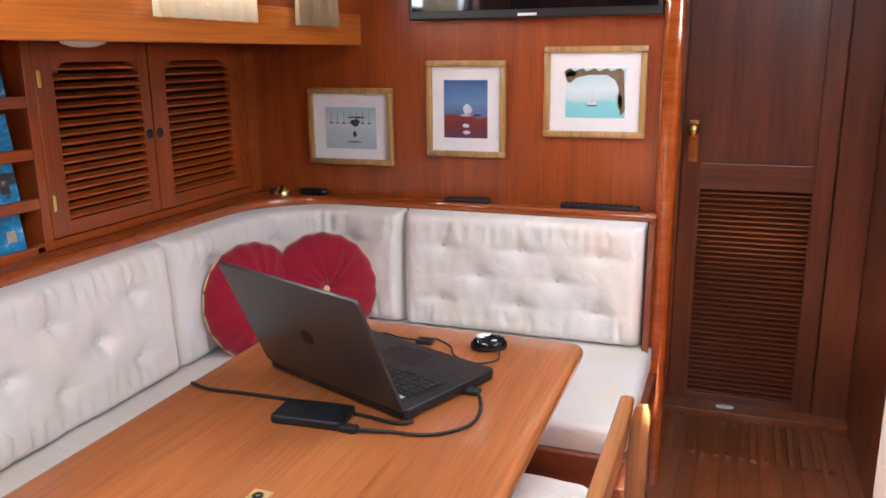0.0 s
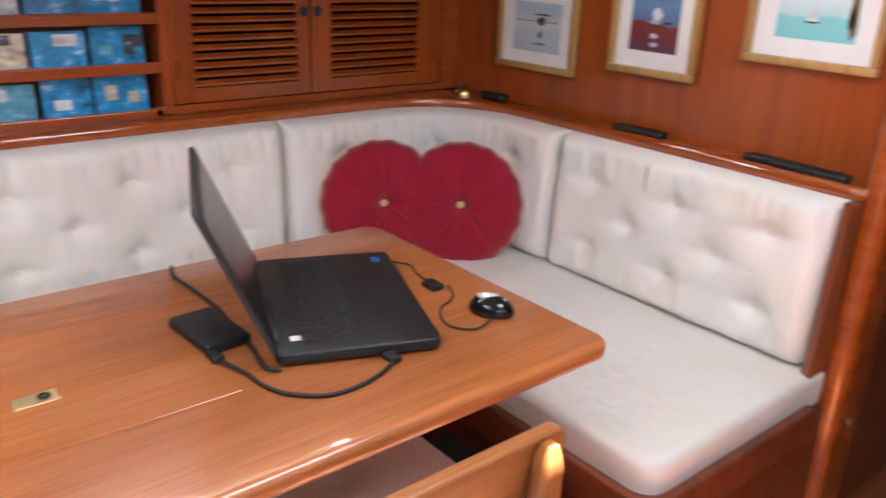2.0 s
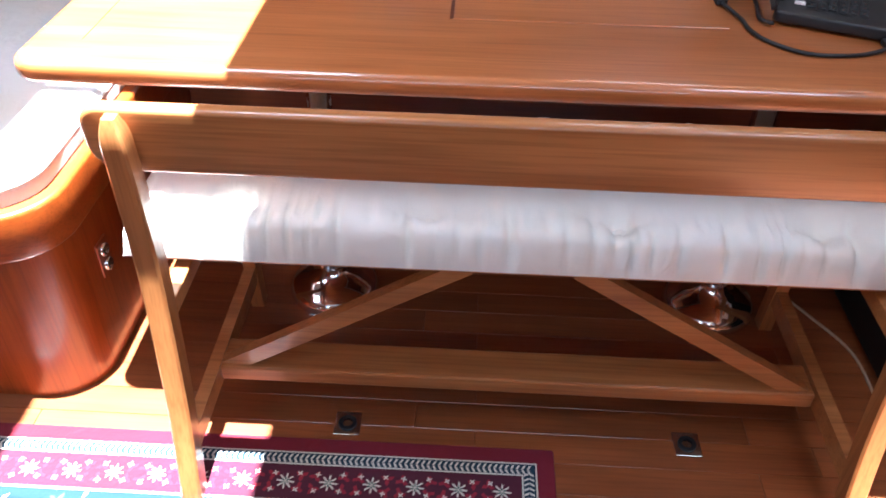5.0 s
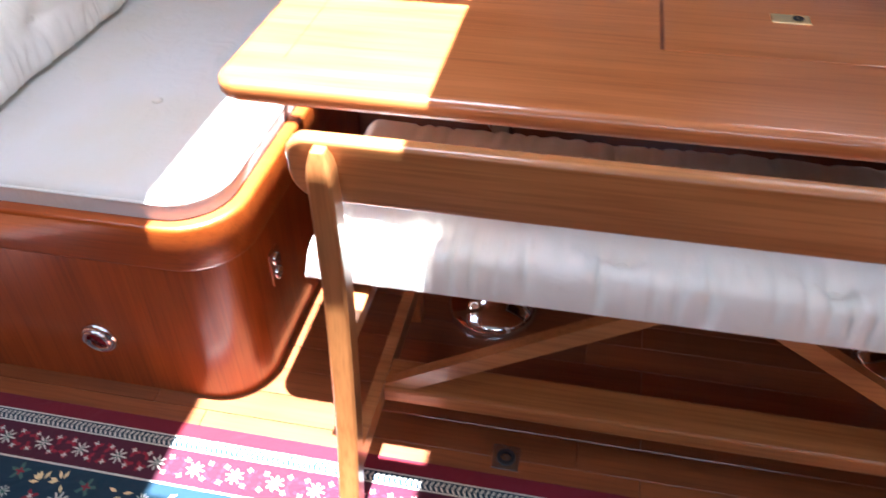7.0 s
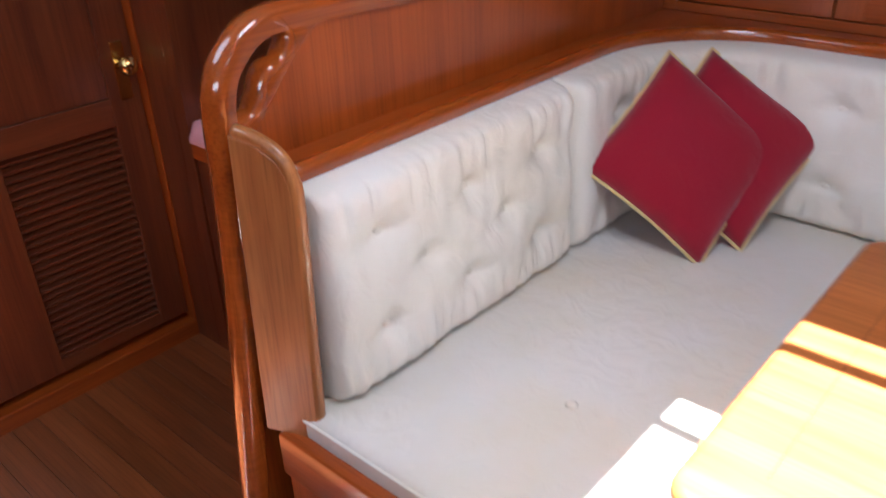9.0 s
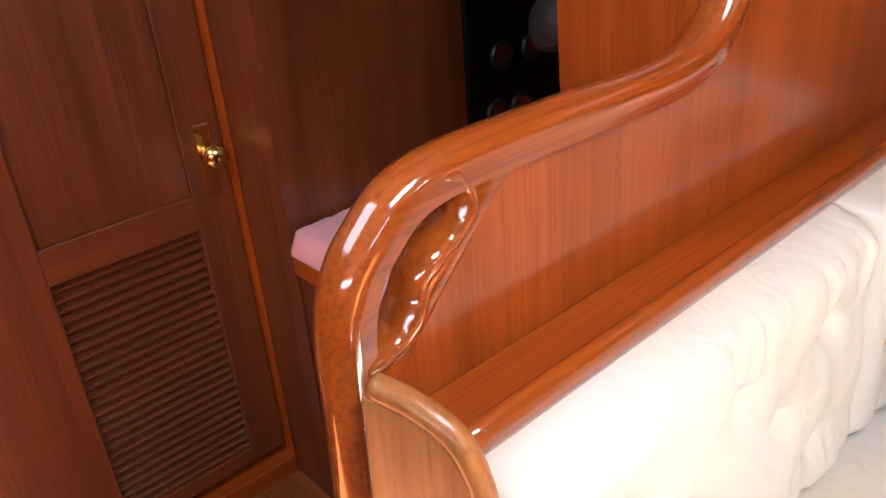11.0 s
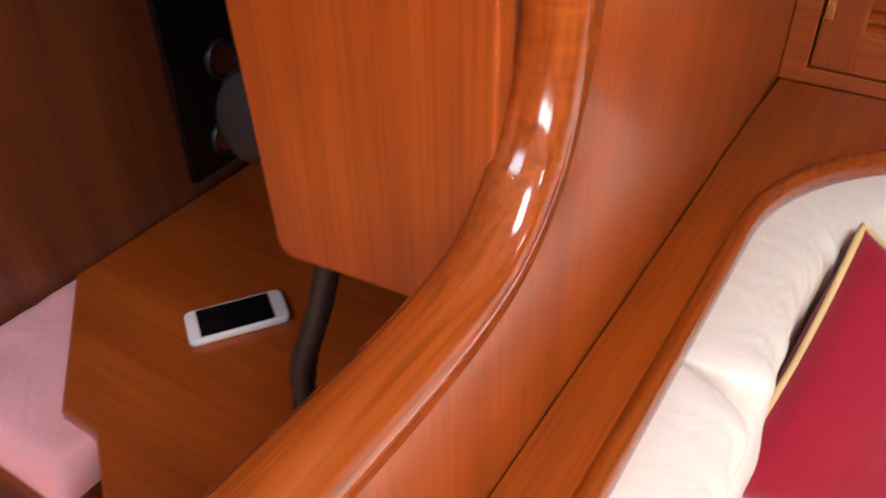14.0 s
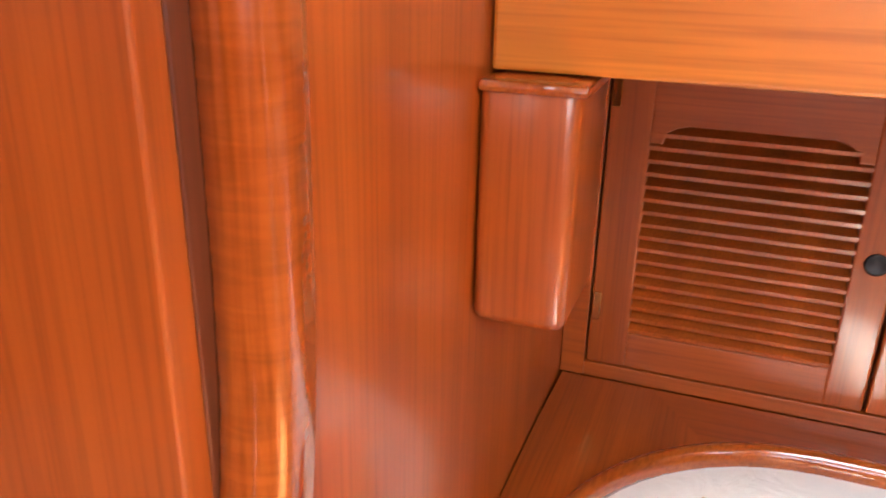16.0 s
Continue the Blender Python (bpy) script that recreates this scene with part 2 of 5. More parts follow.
def box(x0, x1, y0, y1, z0, z1, bevel=0.004, seg=2, m=None, bm=None):
    b = bmesh.new()
    bmesh.ops.create_cube(b, size=1.0)
    bmesh.ops.scale(b, vec=(abs(x1 - x0), abs(y1 - y0), abs(z1 - z0)), verts=b.verts)
    bmesh.ops.translate(b, vec=((x0 + x1) / 2, (y0 + y1) / 2, (z0 + z1) / 2), verts=b.verts)
    if bevel:
        bmesh.ops.bevel(b, geom=b.edges[:], offset=min(bevel, 0.45 * min(abs(x1 - x0), abs(y1 - y0), abs(z1 - z0))), segments=seg, profile=0.5, affect="EDGES")
    if m is not None:
        bmesh.ops.transform(b, matrix=m, verts=b.verts)
    if bm is None:
        return b
    tmp = bpy.data.meshes.new("tmp")
    b.to_mesh(tmp)
    b.free()
    bm.from_mesh(tmp)
    bpy.data.meshes.remove(tmp)
    return bm


def prism(points, depth, m=None, bevel=0.0, seg=2, bm=None):
    """A flat outline in x and y, drawn out along z, then laid in place by m."""
    b = bmesh.new()
    lo = [b.verts.new((x, y, 0)) for x, y in points]
    hi = [b.verts.new((x, y, depth)) for x, y in points]
    b.faces.new(lo[::-1])
    b.faces.new(hi)
    k = len(points)
    for i in range(k):
        b.faces.new((lo[i], lo[(i + 1) % k], hi[(i + 1) % k], hi[i]))
    bmesh.ops.recalc_face_normals(b, faces=b.faces)
    if bevel:
        rims = [e for e in b.edges if abs(e.verts[0].co.z - e.verts[1].co.z) < 1e-7]
        bmesh.ops.bevel(b, geom=rims, offset=bevel, segments=seg, profile=0.5, affect="EDGES")
    if m is not None:
        bmesh.ops.transform(b, matrix=m, verts=b.verts)
    return b


def rounded(x0, x1, y0, y1, r, seg=6):
    """Outline of a rectangle with rounded corners; r: one radius or four from x1,y1 round by x0,y1 and x0,y0 to x1,y0."""
    rs = r if isinstance(r, (list, tuple)) else [r] * 4
    out = []
    for (cx, cy, sx, sy, a0), q in zip(((x1, y1, -1, -1, 0), (x0, y1, 1, -1, 90), (x0, y0, 1, 1, 180), (x1, y0, -1, 1, 270)), rs):
        if q <= 0:
            out.append((cx, cy))
            continue
        for i in range(seg + 1):
            a = radians(a0 + 90 * i / seg)
            out.append((cx + sx * q + q * math.cos(a), cy + sy * q + q * math.sin(a)))
    return out


def smooth_path(points, n=8):
    """A Catmull-Rom curve through the points."""
    p = [Vector(q) for q in points]
    p = [p[0] * 2 - p[1]] + p + [p[-1] * 2 - p[-2]]
    out = []
    for i in range(1, len(p) - 2):
        for j in range(n):
            t = j / n
            a, b, c, d = p[i - 1], p[i], p[i + 1], p[i + 2]
            out.append(0.5 * (2 * b + (c - a) * t + (2 * a - 5 * b + 4 * c - d) * t * t + (3 * b - a - 3 * c + d) * t**3))
    out.append(p[-2])
    return out


def sweep(path, shape, side=None, closed=False, scales=None):
    """A cross-section, a list of (a, b), carried along a path. side: the direction that b keeps to; a is across it."""
    b = bmesh.new()
    rings = []
    k = len(path)
    up = Vector(side) if side else None
    frame_n = None
    for i, q in enumerate(path):
        if closed:
            tan = (path[(i + 1) % k] - path[i - 1]).normalized()
        else:
            tan = (path[min(i + 1, k - 1)] - path[max(i - 1, 0)]).normalized()
        if up is not None:
            bb = (up - tan * up.dot(tan)).normalized()
        else:
            if frame_n is None:
                frame_n = Vector((0, 0, 1)) if abs(tan.z) < 0.9 else Vector((1, 0, 0))
            bb = (frame_n - tan * frame_n.dot(tan)).normalized()
            frame_n = bb
        aa = bb.cross(tan)
        f = scales[i] if scales else 1.0
        rings.append([b.verts.new(q + aa * (u * f) + bb * (v * f)) for u, v in shape])
    n = len(shape)
    for i in range(k if closed else k - 1):
        r0, r1 = rings[i], rings[(i + 1) % k]
        for j in range(n):
            b.faces.new((r0[j], r0[(j + 1) % n], r1[(j + 1) % n], r1[j]))
    if not closed:
        b.faces.new(rings[0][::-1])
        b.faces.new(rings[-1])
    bmesh.ops.recalc_face_normals(b, faces=b.faces)
    return b


def circle(r, n=10, rb=None):
    return [(r * math.cos(2 * math.pi * i / n), (rb or r) * math.sin(2 * math.pi * i / n)) for i in range(n)]


def lathe(profile, m=None, n=24):
    """A profile of (radius, height) turned about z."""
    b = bmesh.new()
    rings = []
    for r, h in profile:
        if r < 1e-6:
            rings.append([b.verts.new((0, 0, h))])
        else:
            rings.append([b.verts.new((r * math.cos(2 * math.pi * i / n), r * math.sin(2 * math.pi * i / n), h)) for i in range(n)])
    for p, q in zip(rings, rings[1:]):
        for i in range(n):
            j = (i + 1) % n
            if len(p) == 1 and len(q) > 1:
                b.faces.new((p[0], q[i], q[j]))
            elif len(q) == 1 and len(p) > 1:
                b.faces.new((p[i], p[j], q[0]))
            elif len(p) > 1:
                b.faces.new((p[i], p[j], q[j], q[i]))
    bmesh.ops.recalc_face_normals(b, faces=b.faces)
    if m is not None:
        bmesh.ops.transform(b, matrix=m, verts=b.verts)
    return b


# plane x-z drawn as x-y, standing upright with its depth along -y
def upright_y(y):
    """Lays an outline of (x, z) upright at y, its depth running towards -y."""
    return Matrix(((1, 0, 0, 0), (0, 0, -1, y), (0, 1, 0, 0), (0, 0, 0, 1)))


def upright_x(x):
    """Lays an outline of (y, z) upright at x, its depth running towards +x."""
    return Matrix(((0, 0, 1, x), (1, 0, 0, 0), (0, 1, 0, 0), (0, 0, 0, 1)))


# ---- the plan ----
BULK_Y = 0.765      # picture bulkhead, face
PART_Y = -2.472     # aft partition, middle
PORT_X = -1.350     # face of the port lockers
LEDGE_Z = 0.918
SEAT_Z = 0.50
R_ARC = 0.32
FWD_Y, PORT_P, AFT_Y = 0.695, -1.262, -2.392


def settee_line(s):
    """A point and the inward normal on the U of the seat backs, s metres from its forward end."""
    a = 0.11 - (PORT_P + R_ARC)
    arc = R_ARC * math.pi / 2
    run = (FWD_Y - R_ARC) - (AFT_Y + R_ARC)
    if s < a:
        return Vector((0.11 - s, FWD_Y, 0)), Vector((0, -1, 0))
    s -= a
    if s < arc:
        t = s / R_ARC
        d = Vector((-math.sin(t), math.cos(t), 0))
        return Vector((PORT_P + R_ARC, FWD_Y - R_ARC, 0)) + d * R_ARC, -d
    s -= arc
    if s < run:
        return Vector((PORT_P, FWD_Y - R_ARC - s, 0)), Vector((1, 0, 0))
    s -= run
    if s < arc:
        t = s / R_ARC
        d = Vector((-math.cos(t), -math.sin(t), 0))
        return Vector((PORT_P + R_ARC, AFT_Y + R_ARC, 0)) + d * R_ARC, -d
    s -= arc
    return Vector((PORT_P + R_ARC + s, AFT_Y, 0)), Vector((0, 1, 0))


S_A = 0.11 - (PORT_P + R_ARC)
S_ARC = R_ARC * math.pi / 2
S_RUN = (FWD_Y - R_ARC) - (AFT_Y + R_ARC)


def s_fwd(x):
    return 0.11 - x


def s_port(y):
    return S_A + S_ARC + (FWD_Y - R_ARC) - y


def s_aft(x):
    return S_A + 2 * S_ARC + S_RUN + x - (PORT_P + R_ARC)


S_END = s_aft(-0.02)

# ---- shell: sole, hull sides, bulkheads, deckhead ----
floor = solid("floor", box(-1.6, 2.2, -3.75, 1.7, -0.05, -0.006, 0), M_floor, "varnished teak cabin sole", "floor", kind="structure")


def slab_with_holes(name, x0, x1, y0, y1, z0, z1, holes, material, label):
    """A flat deckhead with rectangular hatch openings right through it."""
    xs = sorted({x0, x1, *[h[0] for h in holes], *[h[1] for h in holes]})
    ys = sorted({y0, y1, *[h[2] for h in holes], *[h[3] for h in holes]})
    bm = bmesh.new()
    for xa, xb in zip(xs, xs[1:]):
        for ya, yb in zip(ys, ys[1:]):
            cx, cy = (xa + xb) / 2, (ya + yb) / 2
            if any(h[0] < cx < h[1] and h[2] < cy < h[3] for h in holes):
                continue
            box(xa, xb, ya, yb, z0, z1, 0, bm=bm)
    bmesh.ops.remove_doubles(bm, verts=bm.verts, dist=1e-5)
    return solid(name, bm, material, label, "ceiling", kind="structure")


HATCH = (-0.40, 0.30, -1.885, -1.395)
# unseen deckhead; its forward and companionway openings are assumed, to let fill in
slab_with_holes("ceiling", -1.62, 2.2, -3.8, 1.75, CEIL, CEIL + 0.05, [HATCH, (0.2, 0.7, -0.35, 0.15), (0.42, 1.08, -3.2, -2.5)], M_ceiling, "unseen white deckhead with hatch openings")
hull_win = [(-2.1, -1.2), (-0.9, 0.2)]


def hull_side(name, x0, x1, label, za, zb):
    bm = bmesh.new()
    ys = [-3.8, hull_win[0][0], hull_win[0][1], hull_win[1][0], hull_win[1][1], 1.75]
    box(x0, x1, -3.8, 1.75, 0, za, 0, bm=bm)
    box(x0, x1, -3.8, 1.75, zb, CEIL, 0, bm=bm)
    for i in (0, 2, 4):
        box(x0, x1, ys[i], ys[i + 1], za, zb, 0, bm=bm)
    return solid(name, bm, M_panel_y, label, "wall", kind="structure")


# unseen hull sides that close the cabin, their window openings assumed
hull_side("wall_port", -1.62, -1.57, "unseen mahogany lined hull side with assumed long windows", 1.58, 1.8)
hull_side("wall_starboard", 2.1, 2.15, "unseen mahogany lined hull side with assumed long windows", 1.48, 1.72)
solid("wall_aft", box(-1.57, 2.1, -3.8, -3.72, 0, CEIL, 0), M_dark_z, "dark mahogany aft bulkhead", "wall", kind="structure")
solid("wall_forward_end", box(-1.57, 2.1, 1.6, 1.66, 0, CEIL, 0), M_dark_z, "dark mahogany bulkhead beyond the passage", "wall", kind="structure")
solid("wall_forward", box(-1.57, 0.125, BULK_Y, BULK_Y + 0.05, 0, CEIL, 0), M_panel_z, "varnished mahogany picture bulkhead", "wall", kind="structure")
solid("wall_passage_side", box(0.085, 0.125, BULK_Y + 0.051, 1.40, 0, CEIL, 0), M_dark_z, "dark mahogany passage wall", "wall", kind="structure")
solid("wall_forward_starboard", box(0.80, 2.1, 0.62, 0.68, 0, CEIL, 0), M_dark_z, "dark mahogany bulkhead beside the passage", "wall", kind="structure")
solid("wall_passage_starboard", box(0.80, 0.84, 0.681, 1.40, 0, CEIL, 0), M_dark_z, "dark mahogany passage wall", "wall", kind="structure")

# aft partition with its swept rail
RAIL = [(0.128, 0.0), (0.112, 0.2), (0.090, 0.42), (0.068, 0.62), (0.054, 0.78), (0.047, 0.90), (0.045, 0.98), (0.041, 1.028), (0.032, 1.060), (0.018, 1.086), (-0.003, 1.108), (-0.030, 1.130), (-0.062, 1.143), (-0.11, 1.149),
        (-0.20, 1.149), (-0.30, 1.147), (-0.39, 1.144), (-0.45, 1.148), (-0.488, 1.160), (-0.515, 1.183), (-0.533, 1.215), (-0.546, 1.265), (-0.554, 1.34), (-0.558, 1.45), (-0.560, 1.7), (-0.560, 1.95)]
board = [(0.10, 0.0), (0.07, 0.42), (0.04, 0.66), (0.025, 0.90), (0.0, 0.95), (-0.04, 1.0), (-0.08, 1.04), (-0.12, 1.08), (-0.16, 1.12), (-0.34, 1.12), (-0.44, 1.12), (-0.495, 1.14), (-0.53, 1.18), (-0.555, 1.26), (-0.572, 1.36), (-0.578, 1.5), (-0.578, 1.95), (-1.57, 1.95), (-1.57, 0.0)]
solid("wall_partition", prism(board, 0.028, upright_y(PART_Y + 0.014)), M_panel_z, "varnished mahogany half bulkhead behind the settee", "wall", kind="structure")
RAIL_Y = PART_Y
rail = thing("grab_rail", "polished red mahogany grab rail sweeping up into a post", "handrail")
rp = smooth_path([Vector((x, RAIL_Y, z)) for x, z in RAIL], 8)
# its section: a deep board with a fully rounded outer edge, its foot flush with the panel
section = [(-0.042, -0.021), (-0.042, 0.0215), (-0.026, 0.024)] + [(-0.019 + 0.019 * math.sin(radians(q)), 0.0245 * math.cos(radians(q))) for q in range(8, 180, 12)] + [(-0.026, -0.024)]
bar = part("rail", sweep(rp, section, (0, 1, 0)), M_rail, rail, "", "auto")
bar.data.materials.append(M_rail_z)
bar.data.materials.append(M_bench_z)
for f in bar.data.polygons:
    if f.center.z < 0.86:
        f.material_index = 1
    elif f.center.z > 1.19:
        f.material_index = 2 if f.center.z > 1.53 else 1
grip = [(0.016, 0.985), (-0.010, 0.986), (-0.033, 0.994), (-0.049, 1.016), (-0.057, 1.040), (-0.072, 1.054), (-0.095, 1.063), (-0.112, 1.080), (-0.115, 1.104), (-0.100, 1.122), (-0.078, 1.128)]
gp = smooth_path([Vector((x, RAIL_Y, z)) for x, z in grip], 8)
gs = [1.0 + 0.07 * math.sin(i * 0.36) for i in range(len(gp))]
part("hand_grip", sweep(gp, circle(0.0135, 16, 0.0245), (0, 1, 0), scales=gs), M_rail, rail, "", True)
web = [(0.035, 0.90), (0.004, 0.93), (-0.027, 0.966), (-0.069, 1.011), (-0.11, 1.054), (-0.150, 1.093), (-0.168, 1.104), (-0.20, 1.108), (-0.20, 1.122), (-0.105, 1.128), (-0.113, 1.104), (-0.110, 1.082), (-0.094, 1.066), (-0.072, 1.057), (-0.055, 1.043), (-0.047, 1.018), (-0.032, 0.998), (-0.010, 0.990), (0.020, 0.988)]
part("gusset", prism(web[::-1], 0.040, upright_y(RAIL_Y + 0.0195), 0.003), M_rail, rail, "", "auto")

# cheek that closes the settee back beside the post
cheek = thing("end_panel", "varnished teak end board of the settee back with a rounded nosing", "panel")
PA, PB = Vector((0.030, -2.43, 0)), Vector((-0.004, -2.336, 0))
CW = (PB - PA).length
cx_ = (PB - PA) / CW
CM = Matrix(((cx_.x, 0, cx_.y, PA.x), (cx_.y, 0, -cx_.x, PA.y), (0, 1, 0, 0), (0, 0, 0, 1)))


def outward(p, z):
    """The cheek follows the post, which leans out towards its foot."""
    w = (Vector((p.x, p.y, 0)) - PA).dot(cx_) / CW
    return max(0.0, 0.95 - z) * (0.035 * (1 - w) + 0.03 * w)


co = [(0, 0.452), (CW, 0.452), (CW, 0.885), (CW - 0.005, 0.925), (CW - 0.022, 0.957), (CW - 0.055, 0.978), (0, 0.988)]
cb_ = prism(co, 0.022, CM @ Matrix.Translation((0, 0, -0.011)), 0.003)
for v in cb_.verts:
    v.co.x += outward(v.co, v.co.z)
part("board", cb_, M_bench_z, cheek)
cq = [CM @ Vector((w, z, 0)) for w, z in [(CW, 0.46), (CW, 0.7), (CW, 0.885), (CW - 0.005, 0.928), (CW - 0.022, 0.962), (CW - 0.055, 0.983), (0.006, 0.993)]]
cp = smooth_path([q + Vector((outward(q, q.z), 0, 0)) for q in cq], 6)
part("nosing", sweep(cp, circle(0.012, 10), None), M_bench_z, cheek, "", True)

# the ledge above the seat backs
ss = [i / 60 * S_END for i in range(61)]
led = bmesh.new()
rows = []
for s in ss:
    p, nrm = settee_line(s)
    q = Vector((max(min(p.x, 0.11), PORT_X), p.y, 0))
    back = p - nrm * 0.30
    back = Vector((max(back.x, PORT_X + 0.001), min(max(back.y, PART_Y + 0.016), BULK_Y - 0.001), 0))
    if S_A < s < S_A + S_ARC or S_A + S_ARC + S_RUN < s < S_A + 2 * S_ARC + S_RUN:
        k = 0.0 if s < S_A + S_ARC else S_A + S_ARC + S_RUN - S_A
        t = (s - S_A - k) / S_ARC
        # square the outer side of the corner
        if s < S_A + S_ARC:
            back = Vector((PORT_P + R_ARC - (PORT_P + R_ARC - PORT_X) * min(1, 2 * t), BULK_Y - 0.001 - max(0, 2 * t - 1) * (BULK_Y - FWD_Y + R_ARC), 0))
        else:
            back = Vector((PORT_X + 0.001 + max(0, 2 * t - 1) * (PORT_P + R_ARC - PORT_X), AFT_Y + R_ARC - min(1, 2 * t) * (AFT_Y + R_ARC - PART_Y - 0.016), 0))
    rows.append([led.verts.new((v.x, v.y, z)) for v, z in ((p, LEDGE_Z), (back, LEDGE_Z), (back, LEDGE_Z - 0.03), (p, LEDGE_Z - 0.03))])
for r0, r1 in zip(rows, rows[1:]):
    for j in range(4):
        led.faces.new((r0[j], r1[j], r1[(j + 1) % 4], r0[(j + 1) % 4]))
led.faces.new(rows[0])
led.faces.new(rows[-1][::-1])
bmesh.ops.recalc_face_normals(led, faces=led.faces)
ledge = thing("ledge", "varnished mahogany shelf running round above the seat backs", "shelf", kind="structure")
top_board = part("shelf", led, M_panel_y, ledge)
top_board.data.materials.append(M_panel_x)
for f in top_board.data.polygons:
    f.material_index = 1 if f.center.y < AFT_Y + 0.16 or f.center.y > FWD_Y - 0.16 else 0
lp = [settee_line(s)[0] + Vector((0, 0, LEDGE_Z - 0.012)) for s in [i / 150 * S_END for i in range(151)]]
part("nosing", sweep(lp, circle(0.013, 10, 0.020), (0, 0, 1)), M_rail, ledge, "", True)
# backing behind the seat backs, below the ledge
bk = bmesh.new()
rows = []
for s in [i / 80 * S_END for i in range(81)]:
    p, nrm = settee_line(s)
    rows.append([bk.verts.new((q.x, q.y, z)) for q, z in ((p, LEDGE_Z - 0.03), (p - nrm * 0.02, LEDGE_Z - 0.03), (p - nrm * 0.02, 0.0), (p, 0.0))])
for r0, r1 in zip(rows, rows[1:]):
    for j in range(4):
        bk.faces.new((r0[j], r1[j], r1[(j + 1) % 4], r0[(j + 1) % 4]))
bmesh.ops.recalc_face_normals(bk, faces=bk.faces)
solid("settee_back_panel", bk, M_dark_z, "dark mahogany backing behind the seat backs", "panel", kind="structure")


# ---- cushions ----
TUFTS = [(0.17, 0.73), (0.49, 0.73), (0.82, 0.73), (0.33, 0.50), (0.66, 0.50), (0.17, 0.27), (0.49, 0.27), (0.82, 0.27)]


def soft_pad(place, width, height, thick, tufts, nu=44, nv=26, edge=0.05, seed=1, wrinkle=0.003, power=2.6):
    """A stuffed pad: place(u metres, v metres, out metres) lays it; tufts are button pulls as fractions."""
    bm = bmesh.new()

    def dom(e):
        return max(0.0, 1 - (1 - min(max(e, 0.0) / edge, 1.0)) ** power) ** (1 / power)

    def height_at(u, v):
        d = dom(min(u, width - u)) * dom(min(v, height - v))
        h = thick * (0.18 + 0.82 * d)
        for fu, fv in tufts:
            du, dv = u - fu * width, v - fv * height
            r = math.hypot(du, dv)
            h -= 0.020 * math.exp(-((r / 0.028) ** 2)) + 0.008 * math.exp(-((r / 0.075) ** 2))
            h -= 0.009 * math.exp(-((dv / 0.010) ** 2)) * math.exp(-((du / 0.075) ** 2))
        n1 = noise.noise(Vector((u * 7 + seed * 3.1, v * 9, seed)))
        n2 = noise.noise(Vector((u * 26 + seed, v * 12 + 5, seed * 2.0)))
        e = min(v, height - v)
        g = abs(noise.noise(Vector((u * 24 + seed * 5.0, seed * 1.7, v * 2))))
        h -= wrinkle * 3.2 * math.exp(-((e - 0.045) / 0.035) ** 2) * max(0.0, 1 - g * 4.5)
        return h + d * (wrinkle * 1.6 * n1 + wrinkle * n2)

    us = [width * (0.5 - 0.5 * math.cos(math.pi * i / nu)) * 0.35 + width * i / nu * 0.65 for i in range(nu + 1)]
    vs = [height * (0.5 - 0.5 * math.cos(math.pi * j / nv)) * 0.35 + height * j / nv * 0.65 for j in range(nv + 1)]
    fr = [[bm.verts.new(place(u, v, height_at(u, v))) for v in vs] for u in us]
    bc = [[bm.verts.new(place(u, v, 0.0)) if i in (0, nu) or j in (0, nv) else None for j, v in enumerate(vs)] for i, u in enumerate(us)]
    for i in range(nu):
        for j in range(nv):
            bm.faces.new((fr[i][j], fr[i + 1][j], fr[i + 1][j + 1], fr[i][j + 1]))
    ring = [(i, 0) for i in range(nu)] + [(nu, j) for j in range(nv)] + [(i, nv) for i in range(nu, 0, -1)] + [(0, j) for j in range(nv, 0, -1)]
    for a, b in zip(ring, ring[1:] + ring[:1]):
        bm.faces.new((fr[a[0]][a[1]], bc[a[0]][a[1]], bc[b[0]][b[1]], fr[b[0]][b[1]]))
    bmesh.ops.recalc_face_normals(bm, faces=bm.faces)
    spots = [(place(fu * width, fv * height, height_at(fu * width, fv * height)), place(fu * width, fv * height, height_at(fu * width, fv * height) + 0.01)) for fu, fv in tufts]
    return bm, spots


def add_buttons(spots, parent, material, r=0.011):
    for a, b in spots:
        d = (b - a).normalized()
        m = Matrix.Translation(a + d * 0.001) @ d.to_track_quat("Z", "Y").to_matrix().to_4x4()
        part("button", lathe([(0, 0.006), (r * 0.6, 0.005), (r, 0.001), (r * 0.8, -0.003)], m, 12), material, parent, "", True)


def seat_back(s0, s1, seed, label):
    z0, z1 = SEAT_Z + 0.001, LEDGE_Z - 0.022
    w, h = s1 - s0 - 0.008, z1 - z0

    def place(u, v, out):
        p, nrm = settee_line(s0 + 0.004 + u)
        lean = 0.022 * (1 - v / h)
        q = p + nrm * (0.004 + lean * 0.6 + out)
        return Vector((q.x, q.y, z0 + v))

    t = thing("back_cushion", label, "cushion", "settee back cushions")
    bm, spots = soft_pad(place, w, h, 0.085, TUFTS, 96, 40, 0.05, seed, 0.0042)
    part("pad", bm, M_cream, t, "", True)
    add_buttons(spots, t, M_cream)
    return t


S_SEAMS = [s_fwd(0.088), s_fwd(-0.72), s_port(0.01), s_port(-0.87), s_port(-1.75), s_aft(-0.72), s_aft(-0.022)]
LBL = ["cream buttoned back cushion against the picture bulkhead", "curved cream buttoned cushion in the forward corner", "cream buttoned back cushion below the bookshelves",
       "cream buttoned back cushion below the bookshelves", "curved cream buttoned cushion in the aft corner", "cream buttoned back cushion against the half bulkhead"]
